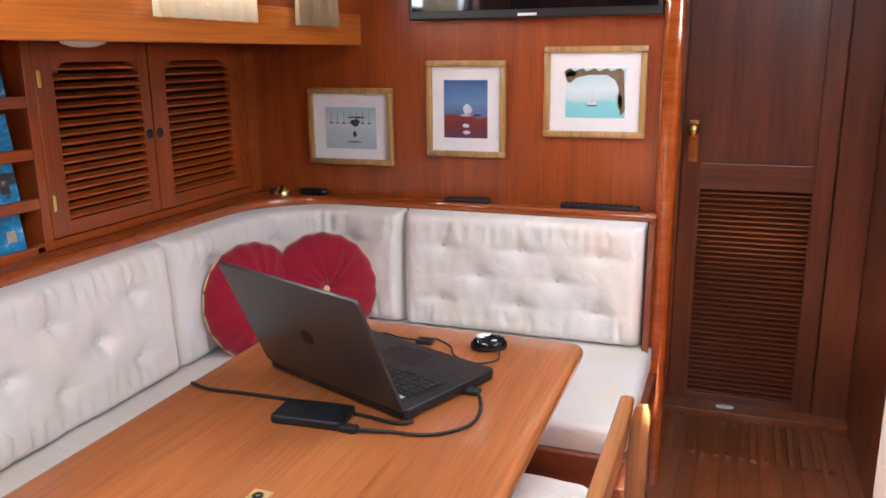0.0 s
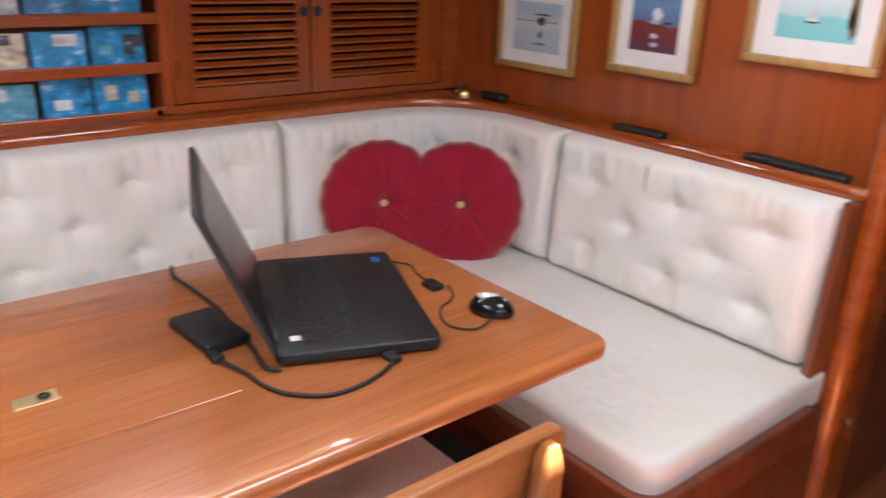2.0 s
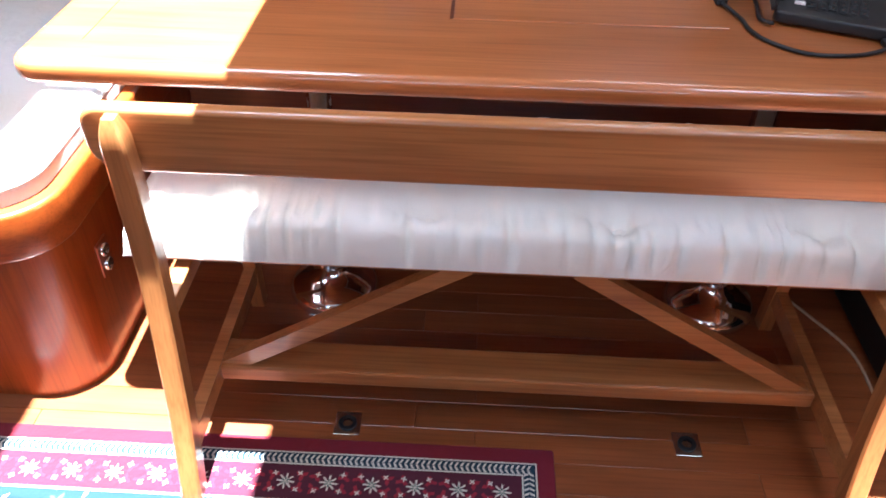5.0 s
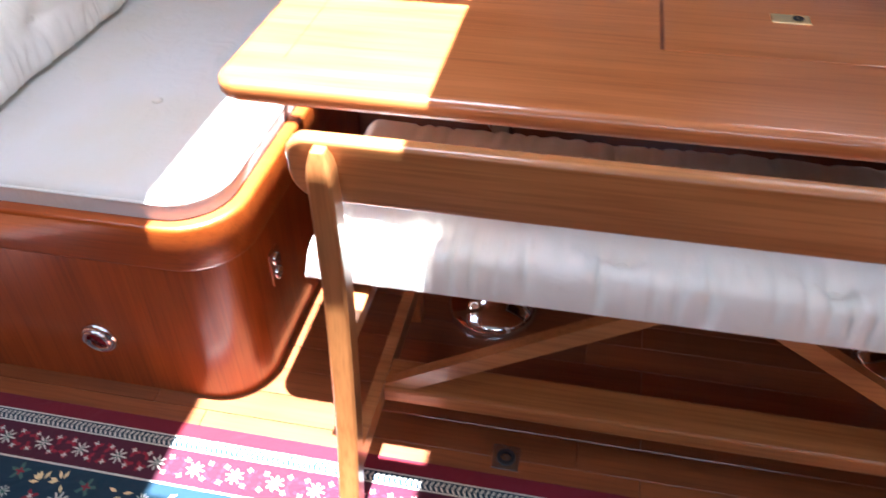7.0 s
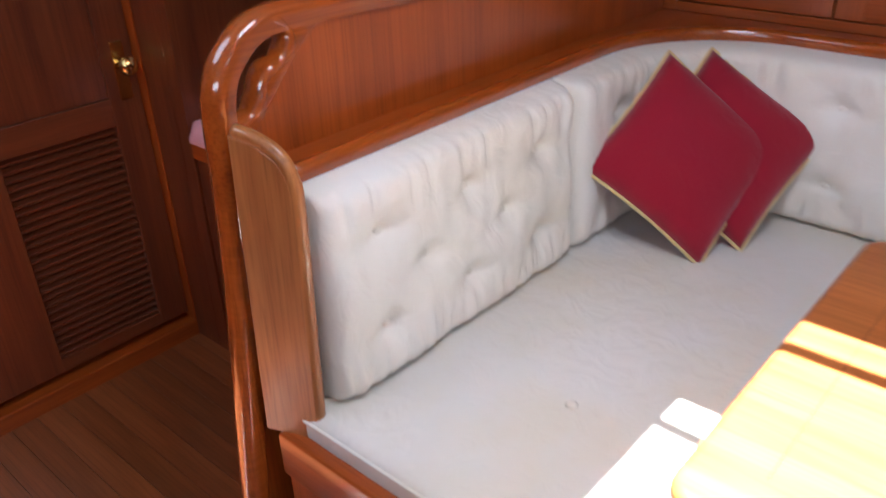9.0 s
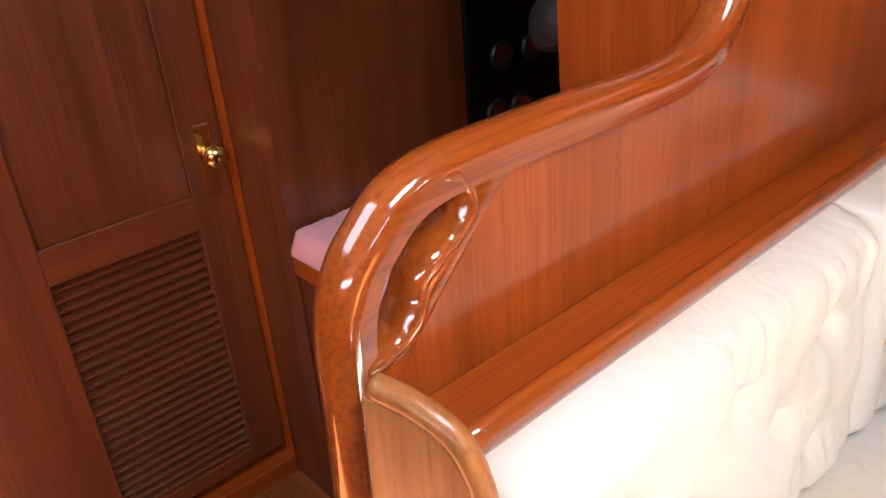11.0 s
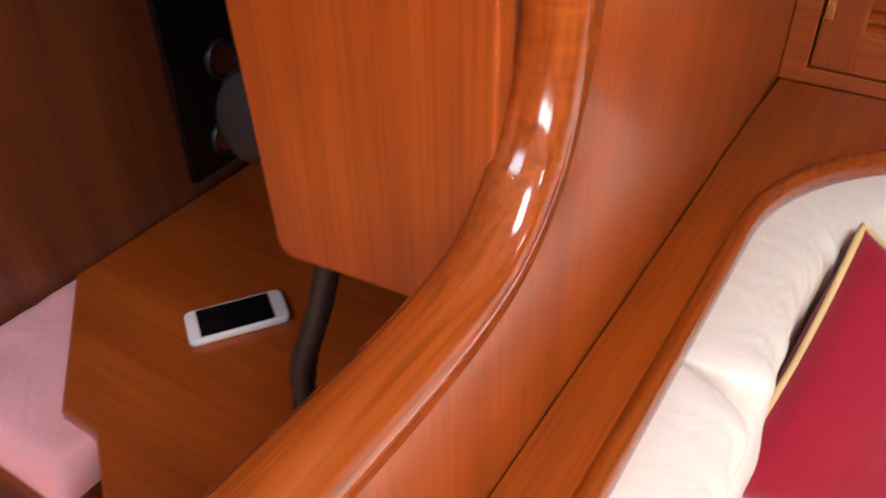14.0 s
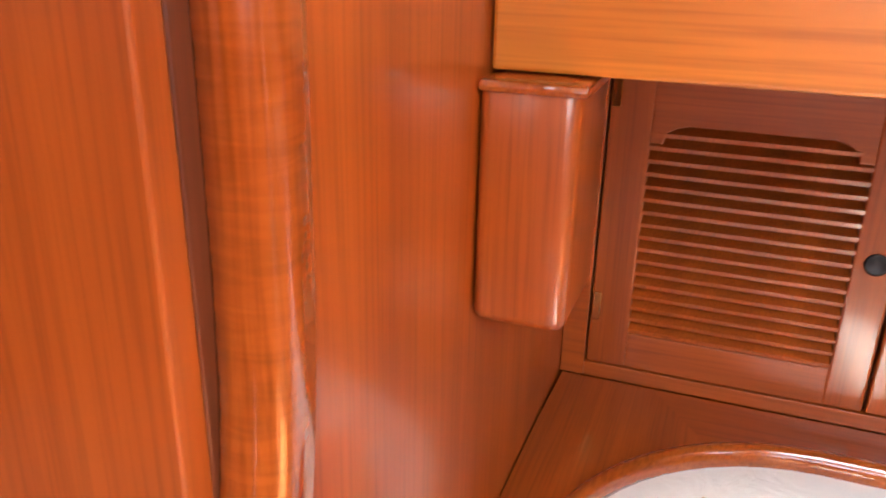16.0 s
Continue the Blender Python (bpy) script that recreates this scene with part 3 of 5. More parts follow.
for i in range(6):
    seat_back(S_SEAMS[i], S_SEAMS[i + 1], i + 2, LBL[i])


def seat_pad(outline, z0, z1, label, buttons=(), seed=1, piped=True):
    """A flat seat cushion with a soft rounded rim, from a plan outline."""
    t = thing("settee_cushion", label, "cushion", "settee seat cushions")
    bm = prism(outline, z1 - z0, Matrix.Translation((0, 0, z0)), 0.022, 4)
    top = [f for f in bm.faces if f.normal.z > 0.9 and len(f.verts) > 4] or [f for f in bm.faces if f.normal.z > 0.9]
    bmesh.ops.inset_region(bm, faces=top, thickness=0.004)
    bmesh.ops.triangulate(bm, faces=[f for f in bm.faces if len(f.verts) > 4])
    part("pad", bm, M_seat, t, "", "auto")
    add_buttons([(Vector((x, y, z1)), Vector((x, y, z1 + 0.01))) for x, y in buttons], t, M_seat, 0.012)
    rim = [Vector((x, y, z1 - 0.012)) for x, y in outline]
    if piped:
        part("piping", sweep(rim, circle(0.0035, 6), (0, 0, 1), True), M_seat, t, "", True)
    return t


SE = -0.74   # inner front edge of the port seat
seat_pad(rounded(SE - 0.045, 0.118, 0.035, 0.69, [0.02, 0.02, 0.02, 0.05]), 0.40, SEAT_Z, "flat cream seat cushion before the picture bulkhead", [(-0.3, 0.33)], piped=False)
seat_pad(rounded(-1.225, SE + 0.04, -1.776, 0.69, [0.025, 0.33, 0.025, 0.025], 10), 0.40, SEAT_Z + 0.001, "long cream seat cushion below the bookshelves", [(-0.95, -0.3), (-0.95, -1.2)], piped=False)
seat_pad(rounded(-1.225, 0.028, -2.375, -1.772, [0.10, 0.025, 0.33, 0.025], 8), 0.40, SEAT_Z, "wide cream seat cushion before the half bulkhead", [(-0.28, -2.02)])

# settee bases
fwd_base = thing("settee", "dark mahogany settee base with a raised lip", "settee base")
part("carcass", prism(rounded(SE, 0.13, 0.03, FWD_Y - 0.001, [0, 0, 0, 0.03]), 0.395), M_dark_x, fwd_base, "", "auto")
part("lip", prism(rounded(SE, 0.142, 0.016, 0.62, [0, 0, 0, 0.05]), 0.085, Matrix.Translation((0, 0, 0.345)), 0.008, 3), M_dark_x, fwd_base, "", "auto")
port_base = thing("settee", "dark mahogany settee base along the hull side", "settee base")
part("carcass", box(PORT_P, SE - 0.001, -1.755, FWD_Y - 0.03, 0, 0.395, 0.003), M_dark_y, port_base)
part("lip", box(SE - 0.025, SE + 0.012, -1.74, 0.01, 0.345, 0.43, 0.008, 3), M_dark_y, port_base)
aft_base = thing("settee", "varnished mahogany settee base with a rounded corner and lip", "settee base")
part("carcass", prism(rounded(-1.2, 0.042, -2.40, -1.756, [0.11, 0, 0, 0], 10), 0.395), M_panel_z, aft_base, "", "auto")
part("lip", prism(rounded(-1.2, 0.053, -2.40, -1.743, [0.12, 0, 0, 0], 10), 0.10, Matrix.Translation((0, 0, 0.355)), 0.009, 3), M_panel_y, aft_base, "", "auto")

# ---- dining table ----
table = thing("dining_table", "long varnished teak dining table on two steel pedestals", "table")
TZ = 0.73
tb = prism(rounded(-0.752, 0.016, -1.730, 0.012, [0.04, 0.05, 0.05, 0.045], 8), 0.036, Matrix.Translation((0, 0, TZ - 0.036)), 0.014, 5)
part("tabletop", tb, M_table, table, "", "auto")


def groove(x0, x1, y0, y1, name="joint"):
    part(name, box(x0, x1, y0, y1, TZ - 0.002, TZ + 0.0006, 0), M_dark_y, table)


groove(-0.452, -0.205, -1.069, -1.063)
groove(-0.667, -0.072, -1.642, -1.6408)
part("centre_panel", box(-0.452, -0.205, -1.062, -0.602, TZ - 0.004, TZ + 0.0012, 0.0005, 1), M_table_p, table)
lt = part("latch", box(-0.370, -0.336, -0.888, -0.826, TZ - 0.002, TZ + 0.003, 0.001), M_satin_brass, table, "small brass flush latch")
part("ring_pull", lathe([(0.004, 0.0), (0.009, 0.0), (0.009, 0.002), (0.004, 0.002)], Matrix.Translation((-0.353, -0.845, TZ + 0.003)), 14), M_black, lt)
for py in (-1.33, -0.45):
    ped = part("pedestal", lathe([(0.024, 0.03), (0.024, 0.66), (0.05, 0.665), (0.05, 0.694)], Matrix.Translation((-0.33, py, 0)), 20), M_steel, table, "steel pedestal post", "auto")
    part("foot", lathe([(0, 0.075), (0.03, 0.075), (0.036, 0.06), (0.06, 0.045), (0.095, 0.03), (0.105, 0.012), (0.105, 0.0)], Matrix.Translation((-0.33, py, 0)), 28), M_chrome, ped, "domed chrome foot", "auto")
part("apron", box(-0.56, -0.16, -1.02, -0.66, 0.60, 0.693, 0.004), M_dark_y, table)

# ---- bench ----
bench = thing("bench", "light teak bench with a plain back rail and cream seat pad", "bench")
BY0, BY1 = -1.556, -0.275
bm = prism(rounded(BY0, BY1, 0.637, 0.745, [0.03, 0.03, 0.045, 0.045], 6), 0.028, upright_x(0.134), 0.008, 3)
for v in bm.verts:
    v.co.x += (v.co.z - 0.69) * 0.10
part("back_rail", bm, M_bench, bench, "", "auto")
for y in (-1.498, -0.335):
    lg = [(0.174, 0.744), (0.170, 0.64), (0.168, 0.52), (0.176, 0.40), (0.200, 0.2), (0.240, 0.0)]
    pth = smooth_path([Vector((x + 0.012, y, z)) for x, z in lg], 6)
    part("leg", sweep(pth, [(-0.019, -0.014), (-0.015, -0.018), (0.015, -0.018), (0.019, -0.014), (0.019, 0.014), (0.015, 0.018), (-0.015, 0.018), (-0.019, 0.014)], (0, 1, 0), scales=[0.5 if i == 0 else 0.8 if i == 1 else 0.92 + 0.1 * min(1, i / 8) for i in range(len(pth))]), M_bench_z, bench, "", "auto")
    inner = smooth_path([Vector((-0.235 - (0.40 - z) * 0.08, y, z)) for z in (0.40, 0.2, 0.0)], 4)
    part("leg", sweep(inner, [(-0.018, -0.014), (0.018, -0.014), (0.018, 0.014), (-0.018, 0.014)], (0, 1, 0)), M_bench_z, bench)
    part("side_stretcher", sweep([Vector((0.21, y, 0.105)), Vector((-0.25, y, 0.105))], [(-0.022, -0.012), (0.022, -0.012), (0.022, 0.012), (-0.022, 0.012)], (0, 1, 0)), M_bench, bench)
    part("seat_bearer", box(-0.26, 0.165, y - 0.014, y + 0.014, 0.372, 0.405, 0.003), M_bench, bench)
part("stretcher", box(-0.03, 0.05, -1.50, -0.35, 0.086, 0.122, 0.005), M_bench, bench)
part("seat_board", box(-0.29, 0.072, -1.55, -0.27, 0.405, 0.425, 0.005), M_bench, bench)
for ya, yb in ((-1.48, -1.02), (-0.37, -0.83)):
    part("brace", sweep([Vector((0.03, ya, 0.11)), Vector((0.03, yb, 0.392))], [(-0.016, -0.012), (0.016, -0.012), (0.016, 0.012), (-0.016, 0.012)], (1, 0, 0)), M_bench, bench)


def bench_place(u, v, out):
    return Vector((0.090 - v, BY0 - 0.034 + u, 0.4255 + out))


def bench_pucker(u, v, out):
    """Gathers along the front roll of the pad."""
    k = math.exp(-((v / 0.07) ** 2)) * min(1.0, out / 0.05)
    a = math.sin(u * 64 + 1.6 * math.sin(u * 23) + 1.3 * math.sin(u * 7.1))
    w = (1 - abs(a)) ** 3 * (0.65 + 0.35 * math.sin(u * 31 + 1.0))
    return bench_place(u, v + 0.022 * k * w, out - 0.030 * k * w)


bb, spots = soft_pad(bench_pucker, 1.365, 0.40, 0.082, [(0.13, 0.16), (0.368, 0.16), (0.60, 0.16), (0.835, 0.16), (0.125, 0.72), (0.368, 0.72), (0.61, 0.72), (0.855, 0.72)], 260, 34, 0.045, 11, 0.003)
pad = part("seat_pad", bb, M_cream, bench, "puckered cream seat pad", True)
add_buttons(spots, pad, M_cream, 0.014)


# ---- louvred doors ----
SLAT_MESH = {}


def slat_data(w, material, depth=0.020, thick=0.006):
    key = (round(w, 3), material.name)
    if key not in SLAT_MESH:
        b = bmesh.new()
        pts = [(-thick / 2, -depth / 2), (thick / 2, -depth / 2 + 0.002), (thick / 2 + 0.002, depth / 2), (0, depth / 2 + 0.003), (-thick / 2, depth / 2)]
        e0 = [b.verts.new((-w / 2, y, z)) for y, z in pts]
        e1 = [b.verts.new((w / 2, y, z)) for y, z in pts]
        b.faces.new(e0[::-1])
        b.faces.new(e1)
        for i in range(5):
            b.faces.new((e0[i], e0[(i + 1) % 5], e1[(i + 1) % 5], e1[i]))
        bmesh.ops.recalc_face_normals(b, faces=b.faces)
        me = bpy.data.meshes.new("slat")
        b.to_mesh(me)
        b.free()
        me.materials.append(material)
        SLAT_MESH[key] = me
    return SLAT_MESH[key]


def louvre_door(m, w, h, opening, count, frame_m, rail_m, slat_m, parent, shaped=True, thick=0.02, panel=None, label=""):
    """A framed door in its own plane: x across, y up, z out. opening: x0, x1, y0, y1 of the louvres."""
    x0, x1, y0, y1 = opening
    door = part("door", box(0, x0, 0, h, 0, thick, 0.003, m=m), frame_m, parent, label)
    part("stile", box(x1, w, 0, h, 0, thick, 0.003, m=m), frame_m, door)
    part("bottom_rail", box(x0 - 0.001, x1 + 0.001, 0, y0, 0.001, thick - 0.001, 0.002, m=m), rail_m, door)
    top = panel[2] if panel else h
    if shaped:
        c = 0.03
        pts = [(x0 - 0.001, top), (x0 - 0.001, y1 - c * 0.9), (x0 + c * 0.55, y1 - c * 0.9), (x0 + c * 0.65, y1 - c * 0.4), (x0 + c * 1.1, y1 - 0.004), (x0 + c * 1.6, y1),
               (x1 - c * 1.6, y1), (x1 - c * 1.1, y1 - 0.004), (x1 - c * 0.65, y1 - c * 0.4), (x1 - c * 0.55, y1 - c * 0.9), (x1 + 0.001, y1 - c * 0.9), (x1 + 0.001, top)]
        part("top_rail", prism(pts, thick - 0.002, m @ Matrix.Translation((0, 0, 0.001)), 0.002), rail_m, door)
    else:
        part("top_rail", box(x0 - 0.001, x1 + 0.001, y1, top, 0.001, thick - 0.001, 0.002, m=m), rail_m, door)
    if panel:
        part("panel", box(x0 - 0.001, x1 + 0.001, panel[2], panel[3], 0.004, thick - 0.008, 0.002, m=m), frame_m, door)
        part("head_rail", box(x0 - 0.001, x1 + 0.001, panel[3], h, 0.001, thick - 0.001, 0.002, m=m), rail_m, door)
    # flat black sheet standing in for the shade behind the slats
    part("backing", box(x0 - 0.002, x1 + 0.002, y0 - 0.002, y1 + 0.002, -0.004, -0.002, 0, m=m), M_matte_black, door)
    me = slat_data(x1 - x0 + 0.002, slat_m)
    pitch = (y1 - y0) / count
    for i in range(count):
        s = new("slat", me)
        s.parent = door
        s.matrix_world = m @ Matrix.Translation(((x0 + x1) / 2, y0 + pitch * (i + 0.5), thick * 0.42)) @ pose(0, 0, 0, 38, 0, 0)
    return door


def hinge(m, parent, h=0.045):
    part("hinge", box(-0.006, 0.006, -h / 2, h / 2, 0, 0.003, 0.001, m=m), M_brass, parent, "small brass hinge")


# plane on the port lockers: x runs aft to forward, y up, z into the cabin
M_port = Matrix(((0, 0, 1, PORT_X), (1, 0, 0, 0), (0, 1, 0, 0), (0, 0, 0, 1)))
ZB, ZT_L = 0.945, 1.45


def locker(y0, y1, louvre, knob_y, hinge_y, label, hole_z=1.185):
    t = thing("locker", label, "cupboard", "port lockers")
    part("carcass", box(-1.565, PORT_X - 0.022, y0 - 0.001, y1 + 0.001, LEDGE_Z + 0.001, 1.464, 0.002), M_dark_y, t)
    mm = M_port @ Matrix.Translation((y0, ZB, -0.02))
    d = louvre_door(mm, y1 - y0, ZT_L - ZB, (louvre[0] - y0, louvre[1] - y0, louvre[2] - ZB, louvre[3] - ZB), 17, M_panel_z, M_panel_y, M_panel_y, t)
    k = M_port @ Matrix.Translation((knob_y, hole_z, 0))
    part("finger_hole", lathe([(0.0145, 0.0), (0.0155, 0.002), (0.0125, 0.0035), (0.0105, 0.0015), (0, 0.0008)], k, 20), M_black, d, "dark round finger latch", True)
    for z in (1.04, 1.36):
        hinge(M_port @ Matrix.Translation((hinge_y, z, 0.0005)), d)
    return t


locker(-0.235, 0.190, (-0.172, 0.149, 0.985, 1.40), 0.170, -0.222, "mahogany locker with a louvred door beside the bookshelves")
locker(0.196, 0.690, (0.265, 0.600, 0.985, 1.40), 0.216, 0.665, "mahogany locker with a louvred door in the forward corner")
locker(-2.418, -2.035, (-2.360, -2.086, 1.002, 1.318), -2.058, -2.410, "mahogany locker with a louvred door in the aft corner", 1.163)
locker(-2.030, -1.600, (-1.965, -1.665, 1.002, 1.318), -2.000, -1.615, "mahogany locker with a louvred door beside the bookshelves", 1.163)
lk = bmesh.new()
for y0, y1 in ((0.696, BULK_Y - 0.001), (PART_Y + 0.015, -2.421)):
    box(PORT_X - 0.02, PORT_X, y0, y1, LEDGE_Z + 0.001, 1.464, 0.001, bm=lk)
for y0, y1 in ((-0.29, 0.696), (-2.421, -1.55)):
    box(PORT_X - 0.019, PORT_X - 0.001, y0, y1, LEDGE_Z + 0.001, ZB - 0.003, 0.001, bm=lk)
    box(PORT_X - 0.019, PORT_X - 0.001, y0, y1, ZT_L + 0.003, 1.464, 0.001, bm=lk)
solid("trim_lockers", lk, M_panel_y, "mahogany face frame round the lockers", "trim", kind="structure")

# bookshelves
BS0, BS1 = -1.555, -0.265
shelf = thing("bookshelf", "open mahogany bookshelf with low fiddle rails", "bookshelf")
part("back", box(-1.565, -1.55, BS0, BS1, LEDGE_Z + 0.001, 1.46, 0), M_dark_y, shelf)
for y0, y1 in ((BS0 - 0.04, BS0), (BS1, BS1 + 0.028), (-0.93, -0.90)):
    part("upright", box(-1.549, PORT_X, y0, y1, LEDGE_Z + 0.002, 1.462, 0.002), M_panel_z, shelf)
SHELVES = [0.908, 1.032, 1.160, 1.290]
for i, z in enumerate(SHELVES):
    part("shelf_board", box(-1.549, PORT_X - 0.02, BS0, BS1, z, z + 0.012, 0.001), M_panel_y, shelf)
    part("fiddle_rail", box(PORT_X - 0.018, PORT_X - 0.001, BS0, BS1, z, z + 0.030, 0.004), M_panel_y, shelf)

BOOK_COLORS = [(0.03, 0.20, 0.42), (0.55, 0.58, 0.58), (0.10, 0.35, 0.48), (0.62, 0.52, 0.36), (0.05, 0.05, 0.06), (0.16, 0.45, 0.55), (0.70, 0.70, 0.68), (0.02, 0.28, 0.55), (0.35, 0.12, 0.08), (0.20, 0.30, 0.22)]


def cover_mat(c):
    """A glossy printed cover: patches of its own colour, pale sky and dark shapes."""
    m, nt, bsdf = mat_base("book_cover")
    n, l = nt.nodes, nt.links
    tc = n.new("ShaderNodeTexCoord")
    mp = n.new("ShaderNodeMapping")
    mp.inputs["Scale"].default_value = (1.0, 1.0, 1.7)
    l.new(tc.outputs["Object"], mp.inputs[0])
    ns = n.new("ShaderNodeTexNoise")
    ns.inputs["Scale"].default_value, ns.inputs["Detail"].default_value, ns.inputs["Roughness"].default_value = 21, 6, 0.62
    l.new(mp.outputs[0], ns.inputs[0])
    rp_ = n.new("ShaderNodeValToRGB")
    e = rp_.color_ramp.elements
    e[0].position, e[0].color = 0.30, (c[0] * 0.15, c[1] * 0.18, c[2] * 0.2, 1)
    e[1].position, e[1].color = 0.72, (0.78, 0.80, 0.80, 1)
    for pos, k in ((0.42, 0.8), (0.52, 1.0), (0.60, 1.25)):
        q = e.new(pos)
        q.color = (*[min(0.85, v * k + 0.06 * (k > 1)) for v in c], 1)
    l.new(ns.outputs[0], rp_.inputs[0])
    l.new(rp_.outputs[0], bsdf.inputs["Base Color"])
    bsdf.inputs["Roughness"].default_value = 0.28
    return m


BOOK_MATS = [cover_mat(c) for c in BOOK_COLORS]
M_pages = plain("book_pages", (0.72, 0.68, 0.58), 0.9, 0, 0.1, 200)
rng = random.Random(5)
COVER = {0: "blue", 1: "grey", 2: "teal", 3: "tan", 4: "black", 5: "aqua", 6: "white", 7: "bright blue", 8: "rust red", 9: "dark green"}
for row, z in enumerate(SHELVES):
    y = BS1 - 0.03
    while y > BS0 + 0.16:
        wd = rng.uniform(0.11, 0.15)
        hh = min(rng.uniform(0.098, 0.112), 0.112)
        if -0.94 < y - wd < -0.89 or -0.94 < y < -0.89 or (y > -0.9 and y - wd < -0.9):
            y = -0.945
            continue
        ci = rng.choice([0, 1, 2, 3, 3, 6, 7, 6, 5, 1, 4, 4, 9])
        if row == 0 and y > -0.4 or row == 1 and y > -0.4:
            ci = 7
        t = thing("book", COVER[ci] + " covered book standing face out on a shelf", "book", "books on the shelves")
        lean = Matrix.Translation((PORT_X - 0.030, y - wd / 2, z + 0.0125)) @ pose(0, 0, 0, 0, -8, 0)
        part("pages", box(-0.017, -0.003, -wd / 2 + 0.003, wd / 2 - 0.003, 0.002, hh - 0.003, 0.001, m=lean), M_pages, t)
        cov = part("cover", box(-0.003, 0, -wd / 2, wd / 2, 0, hh, 0.001, m=lean), BOOK_MATS[ci], t)
        part("back_cover", box(-0.020, -0.017, -wd / 2, wd / 2, 0, hh, 0.001, m=lean), BOOK_MATS[ci], t)
        for k in range(rng.randint(1, 3)):
            cb = rng.choice([6, 3, 1, 5, 4, 7])
            a, b2 = sorted((rng.uniform(0.1, 0.9), rng.uniform(0.1, 0.9)))
            c, d2 = sorted((rng.uniform(0.3, 0.95), rng.uniform(0.3, 0.95)))
            part("cover_picture", box(0.0, 0.0006 + 0.0003 * k, -wd / 2 + a * wd, -wd / 2 + max(b2, a + 0.25) * wd * 0.95, c * hh * 0.9, min(max(d2, c + 0.2), 0.97) * hh, 0, m=lean), BOOK_MATS[cb], cov)
        y -= wd + rng.uniform(0.004, 0.02)

# cabin side above the lockers, with windows and curtains
cs = bmesh.new()
box(-0.955, -0.93, PART_Y + 0.015, BULK_Y - 0.001, 1.465, 1.60, 0.004, bm=cs)
box(-0.955, -0.93, PART_Y + 0.015, BULK_Y - 0.001, 1.80, CEIL - 0.001, 0, bm=cs)
for y0, y1 in ((PART_Y + 0.015, -2.1), (-1.3, -0.75), (0.25, BULK_Y - 0.001)):
    box(-0.955, -0.93, y0, y1, 1.60, 1.80, 0, bm=cs)
solid("wall_cabin_side", cs, M_panel_y, "varnished mahogany cabin side with windows", "wall", kind="structure")
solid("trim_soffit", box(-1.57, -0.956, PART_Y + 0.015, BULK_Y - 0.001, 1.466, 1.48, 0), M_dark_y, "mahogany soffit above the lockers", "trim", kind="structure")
# valance wood is lightened so its colour carries the sunlight falling on it
solid("trim_valance", box(-0.93, -0.915, PART_Y + 0.016, BULK_Y - 0.002, 1.443, 1.545, 0.004), wood("sunlit_teak_valance", (0.46, 0.125, 0.012), (0.64, 0.205, 0.022), "y", 0.24, streak=0.8), "teak valance below the windows, coloured as if sunlit", "trim", kind="structure")


def curtain(y0, y1, z0=1.497):
    bm = bmesh.new()
    n = 40
    rows = []
    for i in range(n + 1):
        y = y0 + (y1 - y0) * i / n
        f = 0.011 * math.sin(i * 1.25) + 0.004 * math.sin(i * 2.9 + 1)
        rows.append([bm.verts.new((-0.893 + f * (1.2 - 0.5 * k), y, z0 + (1.83 - z0) * k)) for k in (0, 0.35, 0.7, 1)])
    for a, b in zip(rows, rows[1:]):
        for k in range(3):
            bm.faces.new((a[k], b[k], b[k + 1], a[k + 1]))
    bmesh.ops.solidify(bm, geom=bm.faces[:], thickness=0.002)
    t = thing("curtain", "short gathered cream curtain at a cabin window", "curtain", "window curtains")
    part("cloth", bm, M_curtain, t, "", True)
    part("rod", sweep([Vector((-0.893, y0 - 0.03, 1.835)), Vector((-0.893, y1 + 0.03, 1.835))], circle(0.006, 8)), M_brass, t, "thin brass curtain rod", True)


curtain(-0.33, 0.10)
curtain(0.28, 0.55)
bracket = thing("wall_box", "small varnished teak box under the valance at the half bulkhead", "box")
part("body", box(-1.02, -0.884, PART_Y + 0.015, -2.371, 1.220, 1.441, 0.012, 3), M_panel_z, bracket, "", "auto")
part("trim", box(-1.024, -0.880, PART_Y + 0.0155, -2.365, 1.43, 1.4405, 0.004), M_rail, bracket, "", "auto")
M_lampglass = plain("frosted_glass", (0.8, 0.78, 0.72), 0.3, 0, 0.05, 30)
dome = thing("dome_lamp", "round chrome dome lamp under the valance, unlit", "lamp")
DM = Matrix.Translation((-1.06, -0.36, 1.4655))
part("rim", lathe([(0.045, 0.0), (0.075, 0.0), (0.073, -0.012), (0.06, -0.016), (0.055, -0.01)], DM, 28), M_chrome, dome, "", True)
part("glass", lathe([(0.056, -0.012), (0.045, -0.024), (0.025, -0.031), (0, -0.033)], DM, 24), M_lampglass, dome, "frosted glass dome", True)

# ---- bulkhead: post, television, pictures ----
post = thing("post", "rounded varnished mahogany post at the end of the bulkhead", "post", kind="structure")
part("shaft", prism(rounded(0.098, 0.160, 0.690, 0.835, 0.024, 5), CEIL), M_rail, post, "", "auto")
fwd_cheek = solid("end_panel", prism([(0.60, 0.40), (0.69, 0.40), (0.69, 0.90), (0.635, 0.90)], 0.02, upright_x(0.092), 0.003), M_dark_z, "dark mahogany end board of the forward seat back", "panel")
tv = thing("television", "flat black television hung on the bulkhead", "television")
part("case", box(-0.715, 0.095, 0.705, 0.745, 1.518, 1.94, 0.006), M_black, tv)
part("screen", box(-0.700, 0.080, 0.7025, 0.7045, 1.545, 1.925, 0), M_gloss_black, tv, "dark glossy screen")
part("bracket", box(-0.45, -0.2, 0.745, BULK_Y, 1.6, 1.8, 0.002), M_black, tv)
